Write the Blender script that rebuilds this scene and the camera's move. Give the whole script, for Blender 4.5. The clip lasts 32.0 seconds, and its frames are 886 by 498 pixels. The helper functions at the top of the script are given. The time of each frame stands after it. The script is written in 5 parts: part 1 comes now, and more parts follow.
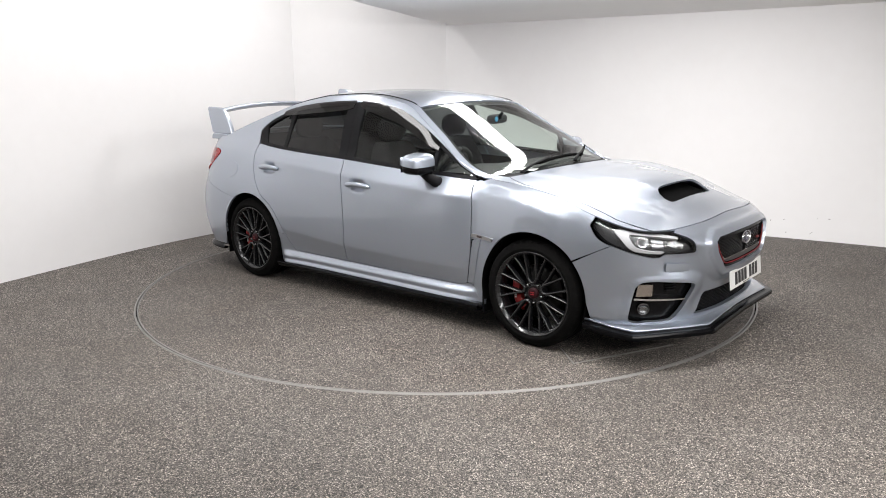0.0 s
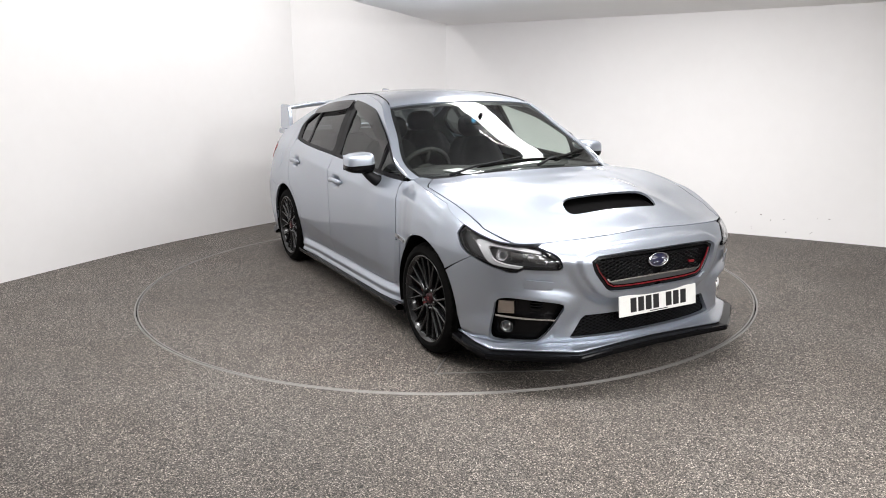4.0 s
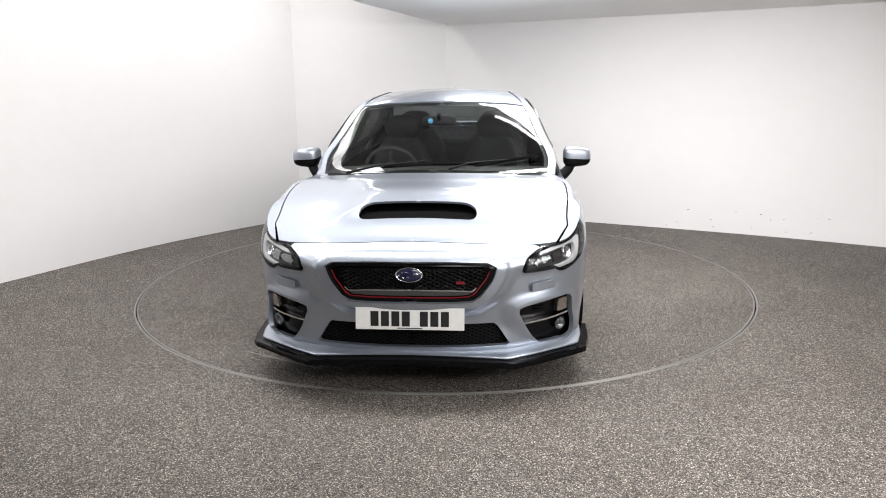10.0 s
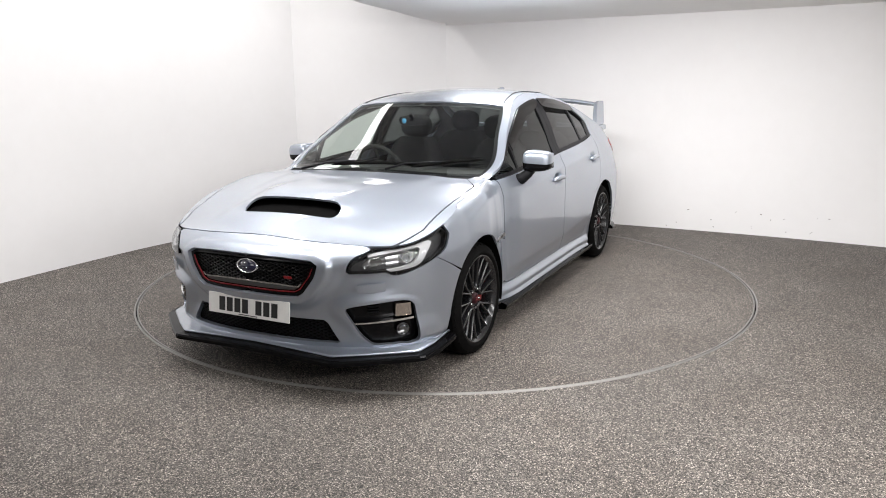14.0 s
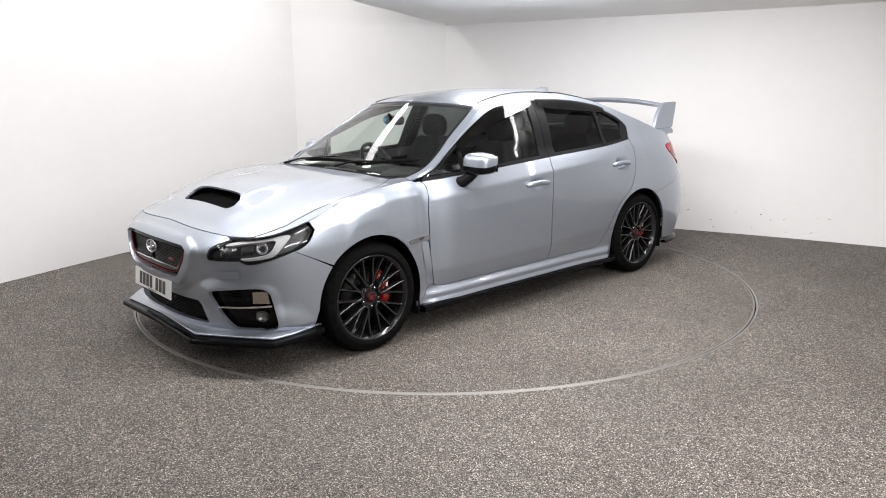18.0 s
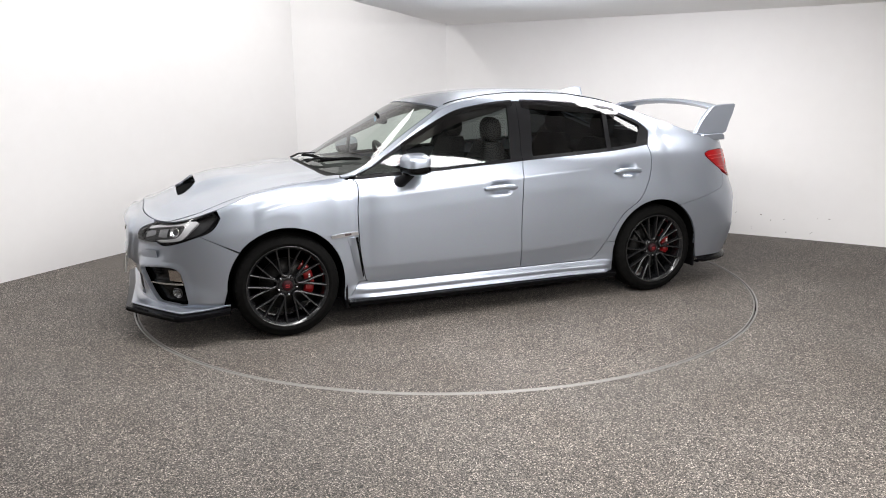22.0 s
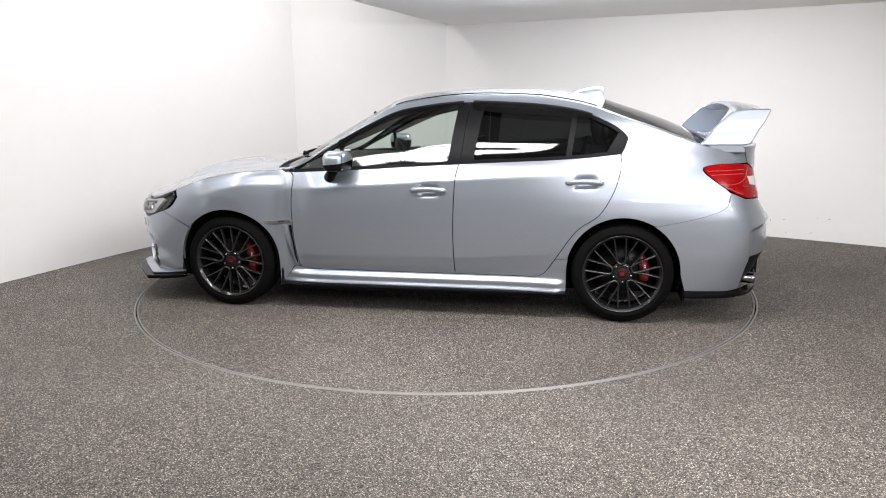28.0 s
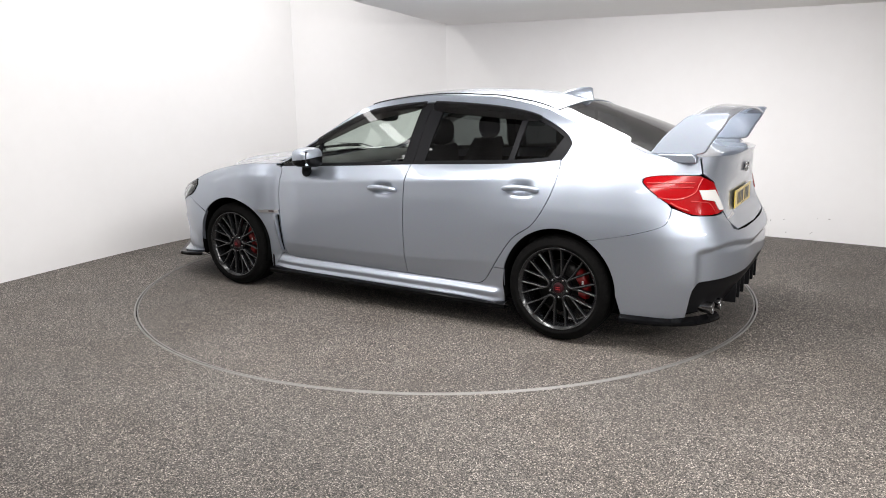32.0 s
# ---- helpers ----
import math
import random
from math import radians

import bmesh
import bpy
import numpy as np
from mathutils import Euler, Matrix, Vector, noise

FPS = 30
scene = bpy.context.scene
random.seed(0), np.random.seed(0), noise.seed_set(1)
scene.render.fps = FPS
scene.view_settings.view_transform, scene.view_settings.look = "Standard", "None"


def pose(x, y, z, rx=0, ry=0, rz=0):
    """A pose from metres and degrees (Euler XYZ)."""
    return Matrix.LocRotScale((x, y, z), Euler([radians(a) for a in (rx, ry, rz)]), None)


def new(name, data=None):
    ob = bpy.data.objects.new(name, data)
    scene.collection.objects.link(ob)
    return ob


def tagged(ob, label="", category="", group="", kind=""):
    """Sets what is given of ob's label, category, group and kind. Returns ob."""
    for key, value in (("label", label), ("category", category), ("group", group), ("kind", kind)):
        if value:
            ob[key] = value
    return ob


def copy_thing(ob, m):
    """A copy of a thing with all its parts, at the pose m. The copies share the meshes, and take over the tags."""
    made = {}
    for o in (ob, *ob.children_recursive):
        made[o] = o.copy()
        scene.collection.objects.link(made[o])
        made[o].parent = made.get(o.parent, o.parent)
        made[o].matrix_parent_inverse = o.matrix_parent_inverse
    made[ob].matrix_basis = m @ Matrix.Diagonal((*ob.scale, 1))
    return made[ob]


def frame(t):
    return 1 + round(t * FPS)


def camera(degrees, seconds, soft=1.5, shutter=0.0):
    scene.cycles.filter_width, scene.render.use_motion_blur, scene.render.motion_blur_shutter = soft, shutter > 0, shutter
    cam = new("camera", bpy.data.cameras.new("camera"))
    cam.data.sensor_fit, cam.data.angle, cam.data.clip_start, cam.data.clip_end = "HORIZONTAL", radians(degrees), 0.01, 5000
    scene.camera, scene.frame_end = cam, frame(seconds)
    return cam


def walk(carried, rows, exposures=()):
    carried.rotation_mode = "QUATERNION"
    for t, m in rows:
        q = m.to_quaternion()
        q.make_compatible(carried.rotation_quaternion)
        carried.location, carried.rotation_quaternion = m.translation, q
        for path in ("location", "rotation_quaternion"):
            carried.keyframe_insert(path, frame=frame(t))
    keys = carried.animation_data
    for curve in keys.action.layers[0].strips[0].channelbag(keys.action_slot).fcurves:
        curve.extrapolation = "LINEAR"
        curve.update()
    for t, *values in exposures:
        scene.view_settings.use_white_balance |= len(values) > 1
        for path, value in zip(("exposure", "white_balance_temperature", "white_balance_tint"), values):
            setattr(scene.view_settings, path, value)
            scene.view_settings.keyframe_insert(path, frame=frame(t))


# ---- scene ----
# ---- camera: on a tripod, the same pose throughout ----
cam = camera(61.864, 32.0, soft=1.0)
EYE = Matrix.Translation((0, -5.614, 1.498)) @ pose(0, 0, 0, 0, 0, 0.16) @ pose(0, 0, 0, 90 - 12.519, 0, 0) @ pose(0, 0, 0, 0, 0, -0.616)
walk(cam, [(0, EYE), (32.0, EYE)], exposures=[(0, 0.26), (32.0, 0.26)])

# ---- light: ceiling panels over the turntable, two added fill panels, white room ----
world = bpy.data.worlds.new("world")
scene.world = world
world.use_nodes = True
world.node_tree.nodes["Background"].inputs[0].default_value = (0.9, 0.92, 1, 1)
world.node_tree.nodes["Background"].inputs[1].default_value = 0.05


def panel_light(x, y, z, w, d, power, turn=0, tilt=0, lean=0, color=(1, 0.985, 0.977)):
    data = bpy.data.lights.new("ceiling_or_fill_panel", "AREA")
    data.shape, data.size, data.size_y, data.energy, data.color = "RECTANGLE", w, d, power, color
    ob = new("ceiling_or_fill_panel", data)
    ob.matrix_world = pose(x, y, z, lean, tilt, turn)
    return ob


panel_light(0.0, -1.86, 2.13, 3.2, 0.22, 78)
panel_light(0.88, 0.18, 2.13, 1.7, 0.34, 40, -20)
panel_light(-2.5, -0.9, 2.95, 0.45, 7.2, 100, -26, 22)
panel_light(2.1, -3.3, 2.13, 4.4, 0.22, 50)
# added wall washer, leaned to brighten the back and right walls
panel_light(1.6, -0.18, 2.11, 2.2, 0.20, 32, -10, 0, 48)
# added fill panel behind the camera, for the near floor and walls
panel_light(3.2, -5.3, 2.13, 5.0, 0.50, 235, 14, 0, 4)

# ---- body surfaces: y of the side, z of the top, round ends ----
class Line:
    """A smooth curve through a few knots, without overshoot."""

    def __init__(self, *knots):
        k = np.array(sorted(knots), float)
        self.x, self.y = k[:, 0], k[:, 1]
        h = np.diff(self.x)
        d = np.diff(self.y) / h
        m = np.zeros(len(self.x))
        m[0], m[-1] = d[0], d[-1]
        for i in range(1, len(d)):
            if d[i - 1] * d[i] > 0:
                a, b = 2 * h[i] + h[i - 1], h[i] + 2 * h[i - 1]
                m[i] = (a + b) / (a / d[i - 1] + b / d[i])
        self.m = m

    def __call__(self, v):
        v = np.clip(np.asarray(v, float), self.x[0], self.x[-1])
        i = np.clip(np.searchsorted(self.x, v) - 1, 0, len(self.x) - 2)
        h = self.x[i + 1] - self.x[i]
        t = (v - self.x[i]) / h
        return ((1 + 2 * t) * (1 - t) ** 2 * self.y[i] + t * (1 - t) ** 2 * h * self.m[i]
                + t * t * (3 - 2 * t) * self.y[i + 1] + t * t * (t - 1) * h * self.m[i + 1])


def step(a, b, v):
    t = np.clip((np.asarray(v, float) - a) / (b - a), 0, 1)
    return t * t * (3 - 2 * t)


BOW = 0.22
CENTRE = Line((2.27, 0.712), (2.17, 0.722), (2.09, 0.740), (1.95, 0.79), (1.846, 0.823), (1.61, 0.883), (1.3, 0.924), (1.09, 0.938),
              (1.03, 0.952), (0.8, 1.087), (0.6, 1.200), (0.4, 1.310), (0.30, 1.361), (0.2, 1.393), (0.05, 1.417), (-0.15, 1.436), (-0.4, 1.445), (-0.75, 1.437),
              (-1.0, 1.408), (-1.15, 1.380), (-1.34, 1.322), (-1.6, 1.232), (-1.8, 1.152), (-1.92, 1.105), (-2.0, 1.092), (-2.15, 1.085), (-2.25, 1.06))
FALL = Line((2.2, 0.03), (1.9, 0.055), (1.8, 0.062), (1.6, 0.038), (1.4, 0.024), (1.25, 0.018), (1.0, 0.030), (0.7, 0.08), (0.3, 0.10), (-0.2, 0.14), (-1.0, 0.15), (-1.4, 0.11), (-1.9, 0.04), (-2.2, 0.03))


CROWN = Line((0.95, 0.0), (1.75, 0.0), (1.9, 0.008), (2.0, 0.008), (2.1, 0.004), (2.2, 0.0))


def top_z(x, y):
    y2 = np.asarray(y, float) ** 2
    s = np.asarray(x, float) + BOW * y2 * np.where(np.asarray(x) > -0.4, 1, -1) * step(0.0, 0.5, abs(np.asarray(x, float) + 0.4))
    return CENTRE(s) - FALL(x) * y2 - CROWN(x) * step(0.40, 0.76, y)


DOOR = Line((0.08, 0.80), (0.15, 0.83), (0.21, 0.828), (0.25, 0.8315), (0.30, 0.8435), (0.36, 0.8585), (0.374, 0.8625), (0.380, 0.8645), (0.390, 0.8655), (0.45, 0.8685), (0.60, 0.872), (0.70, 0.8715), (0.80, 0.8665), (0.832, 0.8642), (0.838, 0.8628), (0.850, 0.8565), (0.91, 0.822), (0.985, 0.782),
            (1.1, 0.735), (1.2, 0.690), (1.3, 0.632), (1.36, 0.585), (1.40, 0.53), (1.45, 0.42))
LOW_F = Line((0.08, 0.85), (0.3, 0.872), (0.45, 0.884), (0.62, 0.890), (0.72, 0.886), (0.9, 0.88))
LOW_R = Line((0.08, 0.84), (0.3, 0.872), (0.45, 0.884), (0.64, 0.890), (0.74, 0.880), (0.82, 0.862), (0.90, 0.838), (0.97, 0.808), (1.03, 0.770), (1.08, 0.735), (1.16, 0.69), (1.25, 0.635), (1.32, 0.57), (1.40, 0.45))
ROUND = Line((-0.3, -0.45), (-0.02, -0.03), (0, 0), (0.02, 0.026), (0.05, 0.046), (0.10, 0.062), (0.20, 0.076), (0.32, 0.084))
EDGE_Y = Line((0.8, 0.715), (0.95, 0.745), (1.1, 0.785), (1.25, 0.812), (1.4, 0.816), (1.6, 0.806), (1.7, 0.80), (1.85, 0.79), (2.2, 0.77))

CREASE = Line((-0.95, 0.412), (-0.83, 0.402), (-0.53, 0.38), (-0.25, 0.366), (0.08, 0.36), (0.83, 0.356))


def side_y(x, z):
    x, z = np.asarray(x, float), np.asarray(z, float)
    door = DOOR(z - 0.066 * (0.3 - x) * step(0.55, 0.75, z) * (1 - step(0.95, 1.05, z)) + (0.380 - CREASE(x)) * step(0.24, 0.30, z) * (1 - step(0.42, 0.58, z)))
    edge = top_z(x, EDGE_Y(x))
    front = np.minimum(LOW_F(z), EDGE_Y(x) + ROUND(edge - z))
    rear = LOW_R(z) - 0.055 * step(-1.3, -2.0, x) * step(0.6, 1.0, z)
    wf, wr = step(0.64, 1.06, x) * (1 - step(0.93, 1.0, z)), step(-0.55, -1.25, x)
    y = door * (1 - wf - wr) + front * wf + rear * wr
    return y - 0.035 * step(0.1, 0.9, x) * step(1.0, 1.2, z)


NOSE = Line((0.10, 2.20), (0.16, 2.21), (0.20, 2.19), (0.30, 2.20), (0.40, 2.215), (0.52, 2.235), (0.62, 2.235), (0.66, 2.215), (0.70, 2.165), (0.74, 2.095), (0.78, 2.01), (0.88, 1.80))
TAIL = Line((0.10, 2.16), (0.20, 2.20), (0.30, 2.26), (0.42, 2.308), (0.55, 2.302), (0.62, 2.278), (0.66, 2.24), (0.70, 2.20), (0.75, 2.163), (0.85, 2.158), (0.92, 2.168), (0.97, 2.175), (1.03, 2.175), (1.08, 2.19), (1.12, 2.18))
CORNER = Line((0.10, 2.16), (0.20, 2.20), (0.30, 2.25), (0.42, 2.288), (0.55, 2.285), (0.65, 2.258), (0.75, 2.215), (0.85, 2.185), (0.95, 2.173), (1.03, 2.175), (1.12, 2.18))
XF, XR, ARC = 1.5, -1.45, 0.9


def ring(u, z):
    """The body's side wrapped round both ends: u is x along the side, then runs on round the corner to the middle."""
    u, z = np.asarray(u, float), np.asarray(z, float)
    x = np.clip(u, XR, XF)
    w = side_y(x, z)
    sf, sr = np.clip((u - XF) / ARC, 0, 1), np.clip((XR - u) / ARC, 0, 1)
    s = np.maximum(sf, sr) * np.pi / 2
    tail = CORNER(z) + (TAIL(z) - CORNER(z)) * step(0.50, 0.78, sr)
    a = np.where(sf > 0, NOSE(z) - XF, tail + XR)
    n = np.where(sf > 0, 2.55, 3.7)
    c, d = np.sin(s), np.cos(s)
    r = 1 / ((c / a) ** n + (d / w) ** n) ** (1 / n)
    return np.stack([np.where(s > 0, x + np.sign(u) * r * c, u), np.where(s > 0, r * d, w), z + 0 * u], -1)


def seam(x):
    """Where top and side meet."""
    x = np.asarray(x, float)
    lo, hi = np.zeros_like(x) + 0.2, np.zeros_like(x) + 0.95
    for _ in range(40):
        y = (lo + hi) / 2
        inside = side_y(x, top_z(x, y)) > y
        lo, hi = np.where(inside, y, lo), np.where(inside, hi, y)
    return (lo + hi) / 2


def edge_z(u):
    """The height at which the wrapped side meets the top."""
    u = np.asarray(u, float)
    lo, hi = np.zeros_like(u) + 0.5, np.zeros_like(u) + 1.44
    for _ in range(40):
        z = (lo + hi) / 2
        p = ring(u, z)
        under = top_z(p[..., 0], p[..., 1]) > z
        lo, hi = np.where(under, z, lo), np.where(under, hi, z)
    return (lo + hi) / 2


def edge(u):
    return ring(u, edge_z(u))


def along(x, z):
    """The place along the wrapped side at which it stands at x."""
    lo, hi = (XF, XF + ARC) if x > XF else (XR - ARC, XR)
    if XR <= x <= XF:
        return x
    for _ in range(40):
        u = (lo + hi) / 2
        if ring(u, z)[0] < x:
            lo = u
        else:
            hi = u
    return u

# ---- materials ----
def material(name, color, rough=0.5, metal=0.0, coat=0.0, spec=0.5):
    m = bpy.data.materials.new(name)
    m.use_nodes = True
    b = m.node_tree.nodes["Principled BSDF"]
    b.inputs["Base Color"].default_value = (*color, 1)
    b.inputs["Roughness"].default_value, b.inputs["Metallic"].default_value = rough, metal
    b.inputs["Coat Weight"].default_value, b.inputs["Coat Roughness"].default_value = coat, 0.02
    b.inputs["Specular IOR Level"].default_value = spec
    return m


def node(m, kind, **inputs):
    n = m.node_tree.nodes.new(kind)
    for key, value in inputs.items():
        n.inputs[key.replace("_", " ")].default_value = value
    return n


def shader(m):
    return m.node_tree.nodes["Principled BSDF"]


def link(m, a, b):
    m.node_tree.links.new(a, b)


def coords(m):
    return m.node_tree.nodes.new("ShaderNodeTexCoord").outputs["Object"]


def mottle(m, scales, low, high, bump=0.0, reach=0.002, sharp=(0.35, 0.65)):
    """Colour that wanders between low and high by noise at a few scales, and a bump of the finest."""
    at = coords(m)
    previous = None
    for scale, weight in scales:
        n = node(m, "ShaderNodeTexNoise", Scale=scale, Detail=4.0, Roughness=0.6)
        link(m, at, n.inputs["Vector"])
        last = n
        if previous is None:
            previous = n.outputs["Fac"]
        else:
            mix = m.node_tree.nodes.new("ShaderNodeMix")
            mix.inputs["Factor"].default_value = weight
            link(m, previous, mix.inputs["A"])
            link(m, n.outputs["Fac"], mix.inputs["B"])
            previous = mix.outputs["Result"]
    ramp = m.node_tree.nodes.new("ShaderNodeValToRGB")
    ramp.color_ramp.elements[0].position, ramp.color_ramp.elements[1].position = sharp
    ramp.color_ramp.elements[0].color, ramp.color_ramp.elements[1].color = (*low, 1), (*high, 1)
    link(m, previous, ramp.inputs["Fac"])
    link(m, ramp.outputs["Color"], shader(m).inputs["Base Color"])
    if bump:
        b = node(m, "ShaderNodeBump", Strength=bump, Distance=reach)
        link(m, last.outputs["Fac"], b.inputs["Height"])
        link(m, b.outputs["Normal"], shader(m).inputs["Normal"])
    return m


def glass(name, tint, ior=1.5):
    """A thin pane: it lets the light through, tinted, and mirrors by its angle."""
    m = bpy.data.materials.new(name)
    m.use_nodes = True
    t = m.node_tree
    t.nodes.remove(t.nodes["Principled BSDF"])
    clear, gloss = node(m, "ShaderNodeBsdfTransparent", Color=(*tint, 1)), node(m, "ShaderNodeBsdfGlossy", Roughness=0.01)
    facing, mix = node(m, "ShaderNodeLayerWeight", Blend=0.5), t.nodes.new("ShaderNodeMixShader")
    steep, gain = node(m, "ShaderNodeMath"), node(m, "ShaderNodeMath")
    steep.operation, gain.operation = "POWER", "MULTIPLY_ADD"
    base = ((ior - 1) / (ior + 1)) ** 2
    steep.inputs[1].default_value, gain.inputs[1].default_value, gain.inputs[2].default_value = 5.0, 1 - base, base
    link(m, facing.outputs["Facing"], steep.inputs[0])
    link(m, steep.outputs[0], gain.inputs[0])
    link(m, gain.outputs[0], mix.inputs[0])
    link(m, clear.outputs[0], mix.inputs[1])
    link(m, gloss.outputs[0], mix.inputs[2])
    link(m, mix.outputs[0], t.nodes["Material Output"].inputs["Surface"])
    return m


PAINT = material("silver_paint", (0.372, 0.408, 0.470), 0.38, 0.80, 1.0)
flake = node(PAINT, "ShaderNodeTexVoronoi", Scale=700.0)
link(PAINT, coords(PAINT), flake.inputs["Vector"])
flake_tone = PAINT.node_tree.nodes.new("ShaderNodeMix")
flake_tone.data_type, flake_tone.blend_type = "RGBA", "OVERLAY"
flake_tone.inputs["Factor"].default_value = 0.12
flake_tone.inputs["A"].default_value = (0.372, 0.408, 0.470, 1)
link(PAINT, flake.outputs["Color"], flake_tone.inputs["B"])
link(PAINT, flake_tone.outputs["Result"], shader(PAINT).inputs["Base Color"])
BLACK_GLOSS = material("black_gloss", (0.004, 0.004, 0.0045), 0.2, 0, 0, 0.15)
BLACK_BLADE = material("black_blade", (0.003, 0.003, 0.0035), 0.12, 0, 0, 0.09)
BLACK_PLASTIC = material("black_plastic", (0.006, 0.006, 0.007), 0.5, 0, 0, 0.1)
TRIM = material("black_trim", (0.007, 0.007, 0.008), 0.4, 0, 0, 0.08)
RUBBER = mottle(material("tyre_rubber", (0.02, 0.02, 0.02), 0.85, 0, 0, 0.04), [(30, 0), (160, 0.5)], (0.003, 0.003, 0.003), (0.0065, 0.0064, 0.0062), 0.3)
ALLOY = material("dark_alloy", (0.012, 0.0123, 0.0135), 0.2, 0.35, 0.4)
STEEL = mottle(material("disc_steel", (0.35, 0.34, 0.33), 0.4, 0.9), [(20, 0), (120, 0.5)], (0.014, 0.014, 0.014), (0.034, 0.033, 0.032))
CHROME = material("chrome", (0.78, 0.78, 0.79), 0.08, 1.0)
SATIN = material("satin_metal", (0.55, 0.55, 0.56), 0.3, 1.0)
RED = material("caliper_red", (0.24, 0.006, 0.007), 0.3, 0, 0.5)
RED_TRIM = material("red_trim", (0.19, 0.005, 0.009), 0.4, 0, 0.1)
WHITE_PLATE = mottle(material("plate_white", (0.75, 0.75, 0.73), 0.35, 0, 0.3), [(15, 0), (300, 0.4)], (0.70, 0.70, 0.68), (0.80, 0.80, 0.78))
YELLOW_PLATE = mottle(material("plate_yellow", (0.72, 0.52, 0.08), 0.35, 0, 0.3), [(15, 0), (300, 0.4)], (0.66, 0.47, 0.07), (0.76, 0.56, 0.10))
INK = material("plate_ink", (0.012, 0.012, 0.013), 0.4)
EMBLEM = material("emblem_blue", (0.008, 0.010, 0.045), 0.15, 0, 0.8)
FABRIC = mottle(material("seat_fabric", (0.02, 0.02, 0.022), 0.9, 0, 0, 0.1), [(12, 0), (50, 0.3)], (0.010, 0.010, 0.011), (0.016, 0.016, 0.017))
DASH = mottle(material("dash_plastic", (0.02, 0.02, 0.02), 0.6, 0, 0, 0.2), [(40, 0), (500, 0.5)], (0.018, 0.018, 0.018), (0.03, 0.03, 0.03), 0.2, 0.001)
LINING = mottle(material("roof_lining", (0.3, 0.3, 0.29), 0.95), [(50, 0), (600, 0.5)], (0.26, 0.26, 0.25), (0.34, 0.34, 0.33), 0.2, 0.001)
# near black; on the inner shell it paints the shade behind panel gaps
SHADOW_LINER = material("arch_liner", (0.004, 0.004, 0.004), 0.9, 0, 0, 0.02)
GLASS = glass("clear_glass", (0.80, 0.86, 0.82))
PRIVACY = glass("tinted_glass", (0.13, 0.14, 0.14))
SMOKED = glass("smoked_plastic", (0.10, 0.09, 0.09), 1.6)
LENS = glass("lamp_lens", (0.93, 0.94, 0.95), 1.45)
RED_LENS = material("red_lens", (0.27, 0.0012, 0.003), 0.12, 0, 0.12, 0.3)
CLEAR_LAMP = material("reversing_lens", (0.78, 0.76, 0.74), 0.12, 0.2, 1.0)
AMBER = material("indicator_lens", (0.42, 0.37, 0.33), 0.12, 0.9, 0.6)
MIRROR = material("mirror_glass", (0.85, 0.86, 0.87), 0.02, 1.0)
PAPER = material("paper", (0.8, 0.8, 0.8), 0.8)
WALL = mottle(material("white_wall", (0.80, 0.79, 0.785), 0.75), [(0.7, 0), (9, 0.25), (260, 0.2)], (0.81, 0.80, 0.80), (0.85, 0.842, 0.845), 0.08, 0.001)
SCUFF = material("scuff_grey", (0.22, 0.20, 0.19), 0.8)
# for the unseen walls: grey chosen to weaken low bounce light on the car
GREY_WALL = mottle(material("grey_wall", (0.2, 0.2, 0.2), 0.8), [(0.7, 0), (9, 0.25)], (0.27, 0.27, 0.27), (0.33, 0.33, 0.33))
CEILING = mottle(material("ceiling_paint", (0.5, 0.49, 0.48), 0.85), [(0.6, 0), (200, 0.3)], (0.84, 0.83, 0.822), (0.88, 0.87, 0.862), 0.05, 0.001)
RING_METAL = material("ring_steel", (0.24, 0.232, 0.222), 0.45, 0.6)
LAMP_WHITE = material("lamp_white", (0.42, 0.42, 0.43), 0.3, 0.1, 0.4)
LAMP_DARK = material("lamp_dark", (0.05, 0.05, 0.052), 0.3, 0.5, 0.3)
DULL_CHROME = material("dull_chrome", (0.24, 0.24, 0.245), 0.16, 1.0)
CAP_RED = material("cap_red", (0.022, 0.003, 0.005), 0.5, 0, 0, 0.2)
LENS_BAR = material("lens_bar", (0.50, 0.05, 0.05), 0.12, 0, 0.4)


